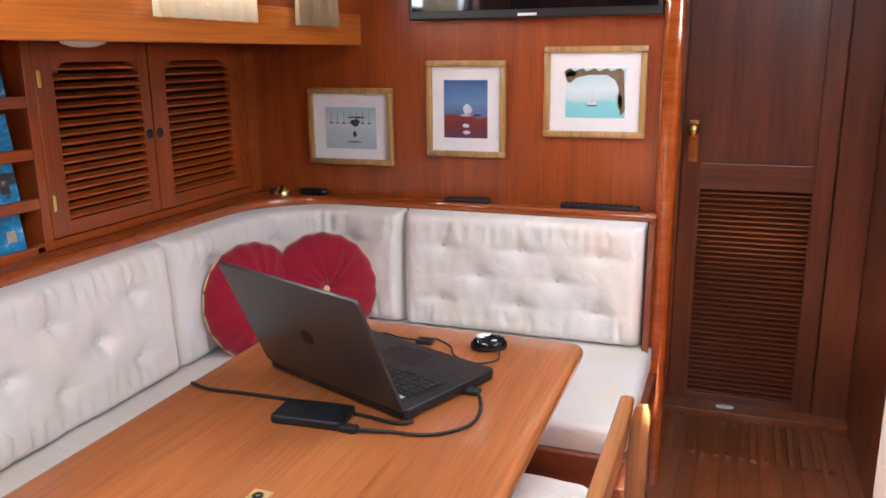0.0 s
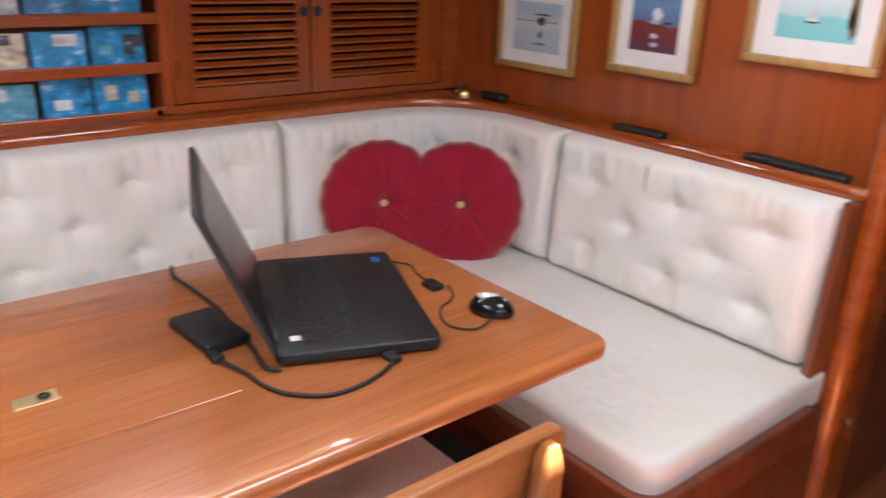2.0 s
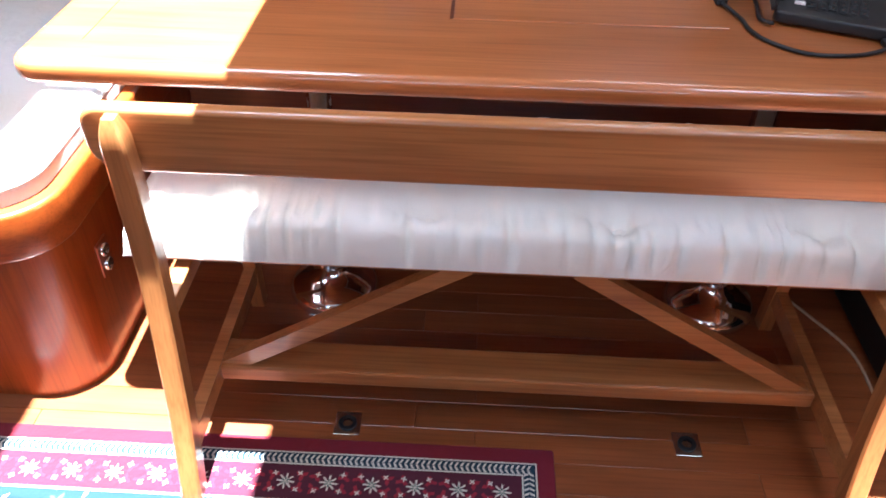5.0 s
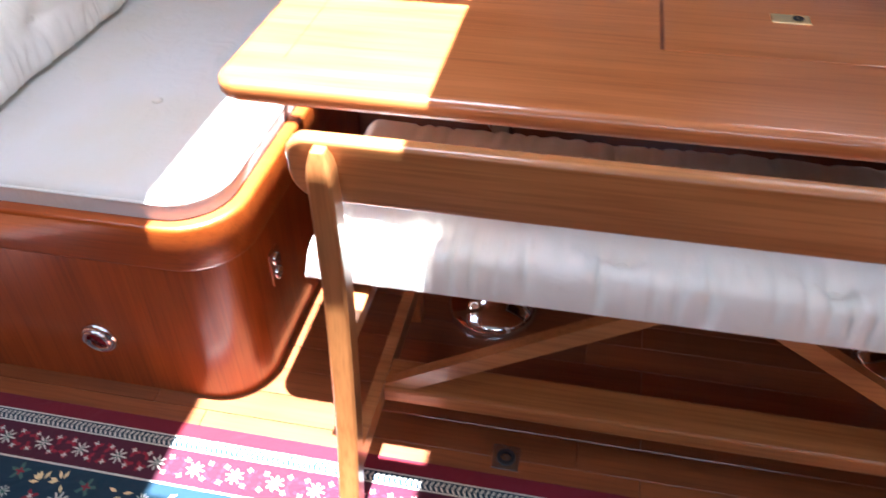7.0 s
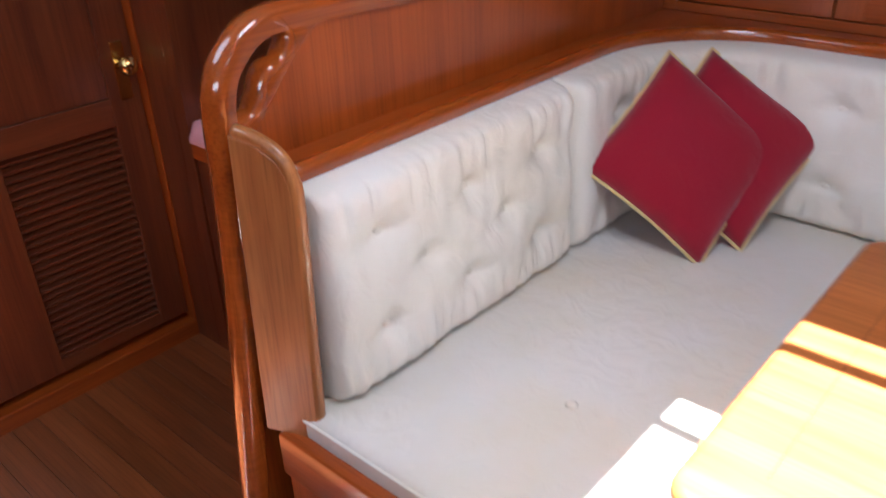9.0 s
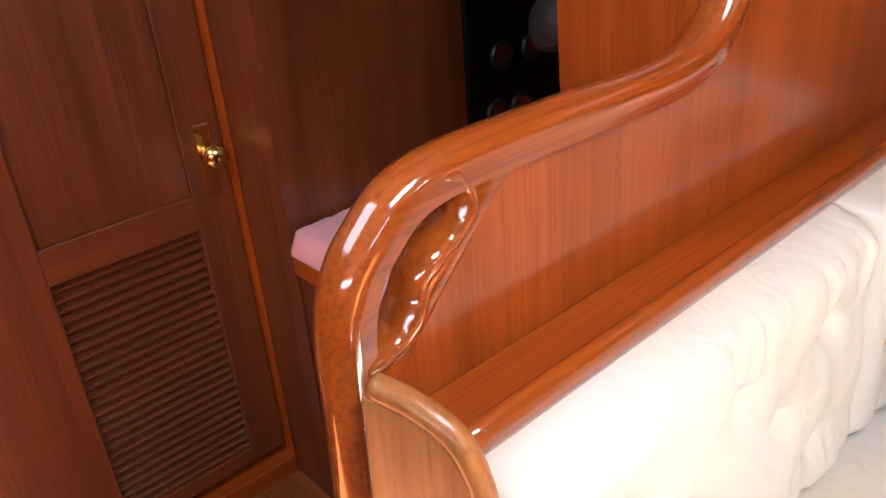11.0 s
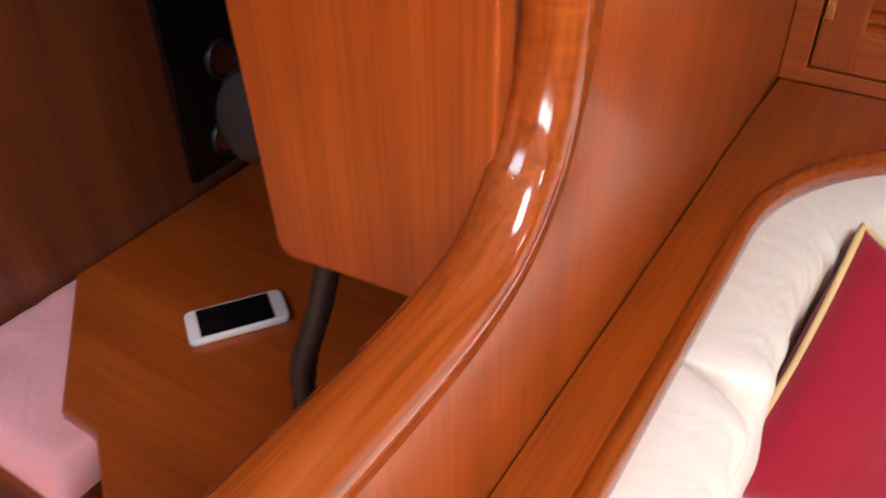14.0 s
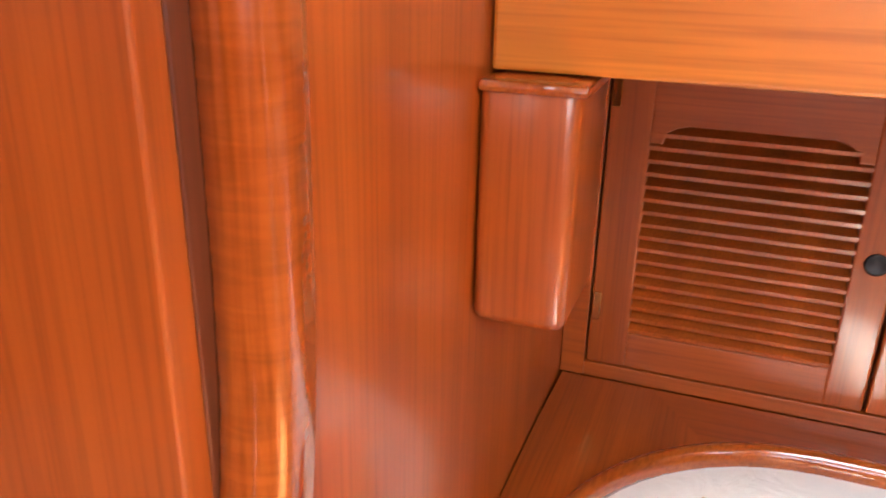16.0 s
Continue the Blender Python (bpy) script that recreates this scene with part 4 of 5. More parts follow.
part("maker_mark", box(-0.345, -0.285, 0.7035, 0.7045, 1.525, 1.533, 0), M_white, tv, "small pale maker's mark")


def print_mat(name, stops, axis=1, rough=0.4, blot=0.25, scale=14):
    """A colour print: bands of colour from bottom to top, broken by soft blots."""
    m, nt, b = mat_base(name)
    n, l = nt.nodes, nt.links
    tc = n.new("ShaderNodeTexCoord")
    sp = n.new("ShaderNodeSeparateXYZ")
    l.new(tc.outputs["Generated"], sp.inputs[0])
    ns = n.new("ShaderNodeTexNoise")
    ns.inputs["Scale"].default_value, ns.inputs["Detail"].default_value = scale, 6
    l.new(tc.outputs["Object"], ns.inputs[0])
    ad = n.new("ShaderNodeMath")
    ad.operation = "MULTIPLY_ADD"
    l.new(ns.outputs[0], ad.inputs[0])
    ad.inputs[1].default_value = blot
    l.new(sp.outputs[2], ad.inputs[2])
    sb = n.new("ShaderNodeMath")
    sb.operation = "SUBTRACT"
    sb.inputs[1].default_value = blot / 2
    l.new(ad.outputs[0], sb.inputs[0])
    rp_ = n.new("ShaderNodeValToRGB")
    e = rp_.color_ramp.elements
    e[0].position, e[0].color = stops[0][0], (*stops[0][1], 1)
    e[1].position, e[1].color = stops[-1][0], (*stops[-1][1], 1)
    for pos, c in stops[1:-1]:
        q = e.new(pos)
        q.color = (*c, 1)
    l.new(sb.outputs[0], rp_.inputs[0])
    l.new(rp_.outputs[0], b.inputs["Base Color"])
    b.inputs["Roughness"].default_value = rough
    return m


def picture(x0, x1, z0, z1, ix0, ix1, iz0, iz1, stops, label, extras=()):
    """A framed print; the inner print is given as fractions of the frame."""
    t = thing("framed_picture", label, "picture", "pictures on the bulkhead")
    fw = 0.020
    ya, yb = BULK_Y - 0.022, BULK_Y - 0.0005
    for nm, bx in (("frame_top", (x0, x1, z1 - fw, z1)), ("frame_bottom", (x0, x1, z0, z0 + fw)), ("frame_side", (x0, x0 + fw, z0 + fw, z1 - fw)), ("frame_side", (x1 - fw, x1, z0 + fw, z1 - fw))):
        part(nm, box(bx[0], bx[1], ya, yb, bx[2], bx[3], 0.005, 2), M_gold, t, "", "auto")
    part("mount", box(x0 + fw - 0.001, x1 - fw + 0.001, yb - 0.008, yb - 0.002, z0 + fw - 0.001, z1 - fw + 0.001, 0), M_mat_board, t, "white mount board")
    w, h = x1 - x0, z1 - z0
    pr = part("print", box(x0 + ix0 * w, x0 + ix1 * w, yb - 0.009, yb - 0.008, z0 + iz0 * h, z0 + iz1 * h, 0), print_mat("print", stops), t, "colour print")
    for col, poly in extras:
        pts = [(x0 + a * w, z0 + b * h) for a, b in poly]
        part("print_detail", prism(pts, 0.0006, upright_y(yb - 0.0092)), plain("ink", col, 0.5, 0, 0.35, 60), pr)


def blob(cx, cy, rx, ry, n=14, seed=0, rough=0.25):
    r = random.Random(seed)
    return [(cx + rx * math.cos(2 * math.pi * i / n) * (1 + r.uniform(-rough, rough)), cy + ry * math.sin(2 * math.pi * i / n) * (1 + r.uniform(-rough, rough))) for i in range(n)]


INK, TEAL = (0.03, 0.04, 0.05), (0.25, 0.55, 0.58)
boats = [(INK, blob(0.56, 0.55, 0.055, 0.05, seed=1)), (INK, blob(0.57, 0.62, 0.10, 0.012, seed=2)), (INK, blob(0.55, 0.40, 0.022, 0.04, seed=3)), ((0.2, 0.24, 0.26), blob(0.54, 0.30, 0.10, 0.014, seed=4))]
for i in range(7):
    xx = 0.27 + 0.075 * i
    boats.append(((0.12, 0.15, 0.17), [(xx, 0.55), (xx + 0.004, 0.55), (xx + 0.004, 0.70), (xx, 0.70)]))
    boats.append(((0.10, 0.13, 0.15), blob(xx, 0.545, 0.022, 0.010, seed=20 + i)))
picture(-1.129, -0.800, 1.030, 1.299, 0.20, 0.80, 0.21, 0.75, [(0.0, (0.42, 0.52, 0.56)), (0.45, (0.50, 0.58, 0.60)), (0.58, (0.60, 0.66, 0.66)), (1.0, (0.40, 0.55, 0.62))],
        "gilt framed grey-blue print of moored boats on the bulkhead", boats)
picture(-0.673, -0.394, 1.071, 1.390, 0.22, 0.77, 0.20, 0.80, [(0.0, (0.10, 0.05, 0.10)), (0.2, (0.18, 0.03, 0.03)), (0.36, (0.22, 0.04, 0.03)), (0.40, (0.12, 0.16, 0.30)), (0.62, (0.14, 0.26, 0.46)), (1.0, (0.05, 0.12, 0.30))],
        "gilt framed tall print of a moonlit sea on the bulkhead",
        [((0.75, 0.80, 0.85), blob(0.52, 0.50, 0.055, 0.05, seed=6)), ((0.5, 0.6, 0.75), blob(0.52, 0.44, 0.09, 0.018, seed=7)), ((0.7, 0.75, 0.85), blob(0.50, 0.33, 0.05, 0.022, seed=8)), ((0.6, 0.66, 0.8), blob(0.51, 0.26, 0.045, 0.02, seed=9)), (INK, blob(0.62, 0.44, 0.07, 0.01, seed=10))])
arch = [(0.2 + 0.0, 0.72)] + [(0.22 + 0.56 * i / 14, 0.745 + 0.02 * math.sin(i * 2.1)) for i in range(15)] + [(0.80, 0.30), (0.76, 0.24), (0.735, 0.40), (0.735, 0.55), (0.70, 0.63), (0.62, 0.69), (0.45, 0.69), (0.32, 0.66), (0.26, 0.60), (0.23, 0.62)]
picture(-0.268, 0.054, 1.147, 1.431, 0.22, 0.80, 0.22, 0.76, [(0.0, (0.22, 0.60, 0.62)), (0.3, (0.25, 0.62, 0.63)), (0.36, (0.52, 0.70, 0.70)), (0.6, (0.68, 0.80, 0.80)), (1.0, (0.45, 0.72, 0.74))],
        "gilt framed turquoise print of a sea arch on the bulkhead",
        [((0.22, 0.15, 0.08), arch), ((0.09, 0.11, 0.03), blob(0.27, 0.70, 0.05, 0.04, seed=11)), ((0.10, 0.12, 0.04), blob(0.75, 0.40, 0.025, 0.09, seed=12)), ((0.85, 0.87, 0.86), [(0.44, 0.36), (0.52, 0.36), (0.49, 0.52)]), (INK, blob(0.48, 0.355, 0.06, 0.008, seed=13))])

# ---- forward door at the end of the passage ----
fdoor = thing("door_1", "dark mahogany door with a louvred lower half, closed", "door", kind="structure")
M_fd = Matrix(((1, 0, 0, 0.135), (0, 0, -1, 1.405), (0, 1, 0, 0), (0, 0, 0, 1)))
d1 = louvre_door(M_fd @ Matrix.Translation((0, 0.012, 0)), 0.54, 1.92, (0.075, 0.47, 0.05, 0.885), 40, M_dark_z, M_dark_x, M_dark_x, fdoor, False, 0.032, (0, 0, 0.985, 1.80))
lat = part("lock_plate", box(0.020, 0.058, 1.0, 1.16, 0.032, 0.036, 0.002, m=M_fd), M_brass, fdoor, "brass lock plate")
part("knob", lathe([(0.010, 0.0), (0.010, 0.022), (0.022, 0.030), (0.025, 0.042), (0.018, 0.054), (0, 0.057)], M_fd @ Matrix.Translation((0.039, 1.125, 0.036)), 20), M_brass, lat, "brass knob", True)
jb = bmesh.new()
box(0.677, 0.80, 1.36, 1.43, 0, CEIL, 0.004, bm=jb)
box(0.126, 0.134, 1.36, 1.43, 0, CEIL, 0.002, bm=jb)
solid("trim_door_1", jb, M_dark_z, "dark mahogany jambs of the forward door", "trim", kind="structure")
sill = thing("door_sill", "varnished teak sill with a small white vent", "sill", kind="structure")
part("sill_board", box(0.126, 0.80, 1.28, 1.404, -0.006, 0.03, 0.004), M_floor, sill)
part("vent", lathe([(0.035, 0), (0.035, 0.004), (0.02, 0.006), (0, 0.006)], Matrix.Translation((0.36, 1.33, 0.03)) @ Matrix.Diagonal((1, 0.5, 1, 1)), 20), M_white, sill, "small white vent", True)
grate = thing("grating", "teak slatted floor grating in the passage", "grating")
for i in range(14):
    part("bar", box(0.16 + i * 0.042, 0.18 + i * 0.042, 0.95, 1.26, 0.0, 0.014, 0.002), M_floor, grate)

# mast through the cabin
mast = thing("mast", "mast passing through the cabin in a cream leather cover", "mast", kind="structure")
part("column", prism([(0.745 + 0.145 * math.cos(2 * math.pi * i / 40), -0.33 + 0.105 * math.sin(2 * math.pi * i / 40)) for i in range(40)], CEIL - 0.001), M_mast, mast, "", "auto")
part("seam", sweep([Vector((0.655, -0.4125, 0.02)), Vector((0.655, -0.4125, CEIL - 0.02))], circle(0.004, 6)), M_mast, mast, "", True)

# ---- navigation corner aft ----
nav = thing("chart_table", "varnished mahogany chart table with a chamfered corner", "table")
part("top", prism([(-0.35, PART_Y - 0.015), (-0.355, -2.84), (-0.426, -2.947), (-0.427, -3.010), (-0.600, -3.210), (-0.80, -3.212), (-1.56, -3.218), (-1.56, PART_Y - 0.015)], 0.028, Matrix.Translation((0, 0, 0.707)), 0.006, 3), M_panel_y, nav, "", "auto")
part("front", box(-1.5, -0.42, PART_Y - 0.02, -2.93, 0.0, 0.706, 0.004), M_dark_z, nav)
stool = thing("stool", "mahogany seat with a folded pink cloth beside the chart table", "seat")
part("base", prism(rounded(-1.3, -0.368, -3.238, -2.955, [0.035, 0, 0, 0.01], 6), 0.662), M_dark_z, stool, "", "auto")
part("edge_trim", box(-0.368, -0.362, -3.237, -2.975, 0.62, 0.662, 0.002), M_panel_y, stool)
pinkc = thing("pink_cushion", "flat pink cloth pad lying on the chart seat", "cushion")


def pink_place(u, v, out):
    return Vector((-0.360 - u, -3.237 + v, 0.6635 + out))


pb, _ = soft_pad(pink_place, 0.85, 0.29, 0.058, [], 40, 26, 0.022, 8, 0.003)
part("pad", pb, M_pink, pinkc, "", True)
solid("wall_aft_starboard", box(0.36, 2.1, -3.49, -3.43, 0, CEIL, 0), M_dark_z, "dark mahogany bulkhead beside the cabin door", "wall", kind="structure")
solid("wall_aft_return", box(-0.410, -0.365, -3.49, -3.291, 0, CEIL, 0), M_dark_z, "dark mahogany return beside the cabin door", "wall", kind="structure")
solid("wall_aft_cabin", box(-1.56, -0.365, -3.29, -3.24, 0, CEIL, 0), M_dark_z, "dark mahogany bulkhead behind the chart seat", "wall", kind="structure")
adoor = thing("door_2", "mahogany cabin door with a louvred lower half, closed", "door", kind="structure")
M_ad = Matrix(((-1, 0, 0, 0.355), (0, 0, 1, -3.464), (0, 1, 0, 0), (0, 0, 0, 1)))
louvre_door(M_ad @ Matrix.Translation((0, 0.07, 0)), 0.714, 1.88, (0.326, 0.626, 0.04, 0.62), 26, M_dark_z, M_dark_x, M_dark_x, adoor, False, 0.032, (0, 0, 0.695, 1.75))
lat = part("lock_plate", box(0.655, 0.690, 0.755, 0.905, 0.032, 0.036, 0.002, m=M_ad), M_brass, adoor, "brass lock plate")
part("knob", lathe([(0.010, 0.0), (0.010, 0.022), (0.022, 0.030), (0.026, 0.042), (0.019, 0.055), (0, 0.058)], M_ad @ Matrix.Translation((0.674, 0.848, 0.036)), 22), M_brass, lat, "brass knob", True)
solid("trim_door_2", box(-0.364, -0.3605, -3.464, -3.40, 0, CEIL, 0.004), M_panel_z, "mahogany jamb of the cabin door", "trim", kind="structure")
solid("trim_sill_aft", box(-0.364, 0.36, -3.49, -3.40, -0.006, 0.05, 0.004), M_panel_x, "mahogany sill of the cabin door", "trim", kind="structure")
panelcab = thing("instrument_cabinet", "varnished mahogany cabinet hung over the chart table", "cabinet")
part("side", prism([(-2.487, 1.045), (-2.685, 1.030), (-2.693, 1.034), (-2.697, 1.043), (-2.712, 1.33), (-2.722, CEIL - 0.001), (-2.487, CEIL - 0.001)], 0.022, upright_x(-0.546), 0.002), M_panel_z, panelcab)
part("body", box(-1.5, -0.547, -2.68, -2.488, 1.05, CEIL - 0.001, 0.002), M_dark_z, panelcab)
inst = thing("gauge_board", "black instrument panel with round gauges on the aft bulkhead", "gauge board")
part("plate", box(-1.35, -0.850, -3.239, -3.225, 0.745, 1.60, 0.004), M_gloss_black, inst)
for gx, gz in ((-0.93, 0.80), (-1.01, 0.80), (-0.95, 0.93), (-1.05, 0.93), (-0.95, 1.12), (-1.06, 1.12)):
    g = part("gauge", lathe([(0.032, 0), (0.032, 0.010), (0.027, 0.012), (0.026, 0.006), (0, 0.006)], Matrix.Translation((gx, -3.225, gz)) @ pose(0, 0, 0, -90, 0, 0), 20), M_black, inst, "round gauge with a grey rim", True)
    part("dial", lathe([(0.024, 0), (0.024, 0.001), (0, 0.001)], Matrix.Translation((gx, -3.231 + 0.0125, gz)) @ pose(0, 0, 0, -90, 0, 0), 18), M_steel, g)
for i in range(8):
    part("switch", box(-0.915, -0.900, -3.225, -3.216, 1.28 + i * 0.03, 1.30 + i * 0.03, 0.002), M_white, inst)
spk = thing("handset", "black round radio handset hung by the cabinet", "handset")
HM = Matrix.Translation((-0.578, -2.752, 1.125)) @ pose(0, 0, 0, 0, 70, 0)
part("body", lathe([(0, -0.03), (0.03, -0.028), (0.042, -0.01), (0.044, 0.006), (0.036, 0.016)], HM, 24), M_black, spk, "", True)
part("face", lathe([(0.036, 0.015), (0.02, 0.020), (0, 0.021)], HM, 24), M_black, spk, "dark grey face", True)
for k, off in enumerate((0.0, 0.035)):
    hp = smooth_path([Vector((-0.585 + off * 0.5, -2.685 + off * 0.4, 1.029)), Vector((-0.575 + off * 0.7, -2.70 + off * 0.4, 0.95)), Vector((-0.548 + off * 0.6, -2.715 + off * 0.4, 0.86)), Vector((-0.520 - off * 0.3, -2.70 + off, 0.78)), Vector((-0.50 - off, -2.66, 0.748))], 10)
    hs = [1.0 + 0.10 * (i % 2) for i in range(len(hp))]
    solid("hose", sweep(hp, circle(0.0115, 10), scales=hs), M_cable, "black corrugated hose hanging to the chart table", "hose", smooth=True)


# ---- cushions lying on the settee ----
def scatter_cushion(center, normal, up, half, label, seed):
    """A square cushion: a pillow-shaped bag with gold piping, standing on a corner."""
    n = Vector(normal).normalized()
    u = (Vector(up) - n * Vector(up).dot(n)).normalized()
    r = u.cross(n).normalized()
    a, b = ((u + r) / math.sqrt(2)), ((u - r) / math.sqrt(2))
    t = thing("scatter_cushion", label, "cushion", "square red cushions")
    bm = bmesh.new()
    k = 26
    c = Vector(center)

    def pos(i, j, side):
        p, q = 2 * i / k - 1, 2 * j / k - 1
        edge = (1 - p**4) * (1 - q**4)
        pin = 1 - 0.06 * (1 - abs(p) ** 2) * (abs(q) ** 3)
        pin2 = 1 - 0.06 * (1 - abs(q) ** 2) * (abs(p) ** 3)
        th = 0.055 * max(edge, 0) ** 0.55 + 0.004 * noise.noise(Vector((p * 2.5 + seed, q * 2.5, side))) * edge
        return c + a * (half * p * pin2) + b * (half * q * pin) + n * (side * th)

    for side in (1, -1):
        g = [[bm.verts.new(pos(i, j, side)) for j in range(k + 1)] for i in range(k + 1)]
        for i in range(k):
            for j in range(k):
                bm.faces.new((g[i][j], g[i + 1][j], g[i + 1][j + 1], g[i][j + 1]))
    bmesh.ops.remove_doubles(bm, verts=bm.verts, dist=1e-5)
    bmesh.ops.recalc_face_normals(bm, faces=bm.faces)
    part("bag", bm, M_red, t, "", True)
    rim = [pos(i, 0, 1) for i in range(k)] + [pos(k, j, 1) for j in range(k)] + [pos(i, k, 1) for i in range(k, 0, -1)] + [pos(0, j, 1) for j in range(k, 0, -1)]
    part("piping", sweep(rim, circle(0.0045, 7), n, True), M_piping, t, "gold cord piping", True)


scatter_cushion((-0.950, -2.172, 0.695), (0.50, 0.66, 0.55), (-0.083, -0.10, 0.196), 0.174, "red square cushion with gold piping leaning in the aft corner", 1)
scatter_cushion((-1.060, -2.122, 0.695), (0.60, 0.55, 0.55), (-0.085, -0.10, 0.20), 0.168, "red square cushion with gold piping behind another", 4)


def round_cushion(center, normal, radius, label, seed):
    n = Vector(normal).normalized()
    m = Matrix.Translation(center) @ n.to_track_quat("Z", "Y").to_matrix().to_4x4()
    t = thing("round_cushion", label, "cushion", "round red cushions")
    bm = bmesh.new()
    rings, seg = 18, 72
    for side in (1, -1):
        prev = None
        for i in range(rings + 1):
            f = i / rings
            row = []
            for j in range(seg):
                a = 2 * math.pi * j / seg
                h = 0.058 * (1 - f**3.2) ** 0.5 if f < 1 else 0.0
                h -= 0.040 * math.exp(-((f / 0.13) ** 2))
                h += 0.0055 * math.sin(a * 18 + seed + 0.8 * math.sin(a * 5)) * f * (1 - f) * 4
                rr = radius * f * (1 + 0.018 * math.sin(a * 18 + seed) * f**6)
                row.append(bm.verts.new((rr * math.cos(a), rr * math.sin(a), side * h)) if i else None)
            if i == 0:
                cen = bm.verts.new((0, 0, side * 0.018))
            elif i == 1:
                for j in range(seg):
                    bm.faces.new((cen, row[j], row[(j + 1) % seg]))
            else:
                for j in range(seg):
                    bm.faces.new((prev[j], row[j], row[(j + 1) % seg], prev[(j + 1) % seg]))
            prev = row
    bmesh.ops.remove_doubles(bm, verts=bm.verts, dist=1e-5)
    bmesh.ops.recalc_face_normals(bm, faces=bm.faces)
    bmesh.ops.transform(bm, matrix=m, verts=bm.verts)
    part("bag", bm, M_red, t, "", True)
    part("button", lathe([(0, 0.012), (0.009, 0.010), (0.014, 0.004), (0.012, 0.0)], m @ Matrix.Translation((0, 0, 0.018)), 16), M_piping, t, "pale covered button", True)
    rim = [m @ Vector((radius * math.cos(2 * math.pi * j / 60), radius * math.sin(2 * math.pi * j / 60), 0)) for j in range(60)]
    part("piping", sweep(rim, circle(0.003, 6), n, True), M_piping, t, "thin gold piping", True)


round_cushion((-0.935, 0.455, 0.653), (0.72, -0.62, 0.24), 0.188, "round red cushion with a pale button in the forward corner", 0.3)
round_cushion((-1.082, 0.27, 0.653), (0.90, -0.36, 0.18), 0.186, "round red cushion with a pale button beside another", 1.7)

# ---- laptop and its leads on the table ----
HB, HA = Vector((-0.232, -0.528)), Vector((-0.645, -0.362))
wdir = (HA - HB).normalized()
ddir = Vector((-wdir.y, wdir.x)) * -1
LM = Matrix(((wdir.x, ddir.x, 0, HB.x), (wdir.y, ddir.y, 0, HB.y), (0, 0, 1, TZ + 0.001), (0, 0, 0, 1)))
LW, LD = 0.425, 0.278
lap = thing("laptop", "open black laptop computer standing on the table", "laptop")
base = part("base", prism(rounded(0, LW, 0, LD, 0.014, 5), 0.020, LM @ Matrix.Translation((0, 0, 0.004)), 0.004, 3), M_black, lap, "", "auto")
part("keyboard_deck", box(0.03, LW - 0.03, 0.045, 0.150, 0.0238, 0.0246, 0, m=LM), M_black, base)
kk = bmesh.new()
for r in range(6):
    n = 15
    for c in range(n):
        if r == 5 and 4 <= c <= 8:
            if c == 4:
                box(0.036 + c * 0.0236, 0.036 + 9 * 0.0236 - 0.004, 0.049 + r * 0.0165, 0.062 + r * 0.0165, 0.0245, 0.0272, 0.0006, 1, m=LM, bm=kk)
            continue
        box(0.036 + c * 0.0236, 0.0555 + c * 0.0236, 0.049 + r * 0.0165, 0.062 + r * 0.0165, 0.0245, 0.0272, 0.0006, 1, m=LM, bm=kk)
tagged(part("keys", kk, M_key, base, "rows of black keys"), kind="stuff")
mk = bmesh.new()
rk = random.Random(3)
for r in range(6):
    for c in range(15):
        if r == 5 and 4 <= c <= 8:
            continue
        x, y = 0.043 + c * 0.0236 + rk.uniform(-0.001, 0.001), 0.054 + r * 0.0165
        box(x, x + 0.0045, y, y + 0.003, 0.0272, 0.0274, 0, m=LM, bm=mk)
tagged(part("key_marks", mk, M_steel, base, "small pale key marks"), kind="stuff")
part("touchpad", box(0.15, 0.26, 0.175, 0.250, 0.0238, 0.0245, 0, m=LM), M_black, base)
part("sticker", box(0.365, 0.392, 0.235, 0.252, 0.0240, 0.0246, 0, m=LM), plain("blue_sticker", (0.02, 0.12, 0.45), 0.3, 0, 0.1, 60), base, "small blue sticker")
part("label_plate", box(0.045, 0.062, 0.028, 0.058, 0.0240, 0.0246, 0, m=LM), M_white, base, "small white label")
LID = LM @ Matrix.Translation((0, 0.004, 0.022)) @ pose(0, 0, 0, 114, 0, 0)
lid = part("lid", prism(rounded(0, LW, 0, 0.272, 0.012, 5), 0.008, LID, 0.002, 2), M_lid, lap, "brushed dark grey screen lid", "auto")
part("bezel", box(0.004, LW - 0.004, 0.006, 0.268, -0.0015, 0.0, 0, m=LID), M_black, lid)
part("screen", box(0.020, LW - 0.020, 0.028, 0.250, -0.0022, -0.0015, 0, m=LID), plain("dusty_screen", (0.02, 0.02, 0.022), 0.22, 0, 0.4, 30), lid, "dark dusty screen")
part("lid_badge", lathe([(0.019, 0), (0.019, 0.0008), (0, 0.0008)], LID @ Matrix.Translation((LW / 2, 0.13, 0.008)), 24), M_gloss_black, lid, "dark round badge")
part("hinge_bar", sweep([LM @ Vector((0.05, 0.004, 0.022)), LM @ Vector((LW - 0.05, 0.004, 0.022))], circle(0.007, 8)), M_black, lap, "", True)
for px, py in ((0.03, 0.03), (LW - 0.03, 0.03), (0.03, LD - 0.03), (LW - 0.03, LD - 0.03)):
    part("foot", lathe([(0.008, -0.001), (0.008, 0.005), (0, 0.005)], LM @ Matrix.Translation((px, py, 0)), 10), M_black, lap)

drive = thing("portable_drive", "flat black portable drive lying on the table", "hard drive")
part("case", prism(rounded(0, 0.145, 0, 0.085, 0.010, 4), 0.017, Matrix.Translation((-0.478, -0.612, TZ + 0.0005)) @ pose(0, 0, 0, 0, 0, 4), 0.004, 3), M_black, drive, "", "auto")
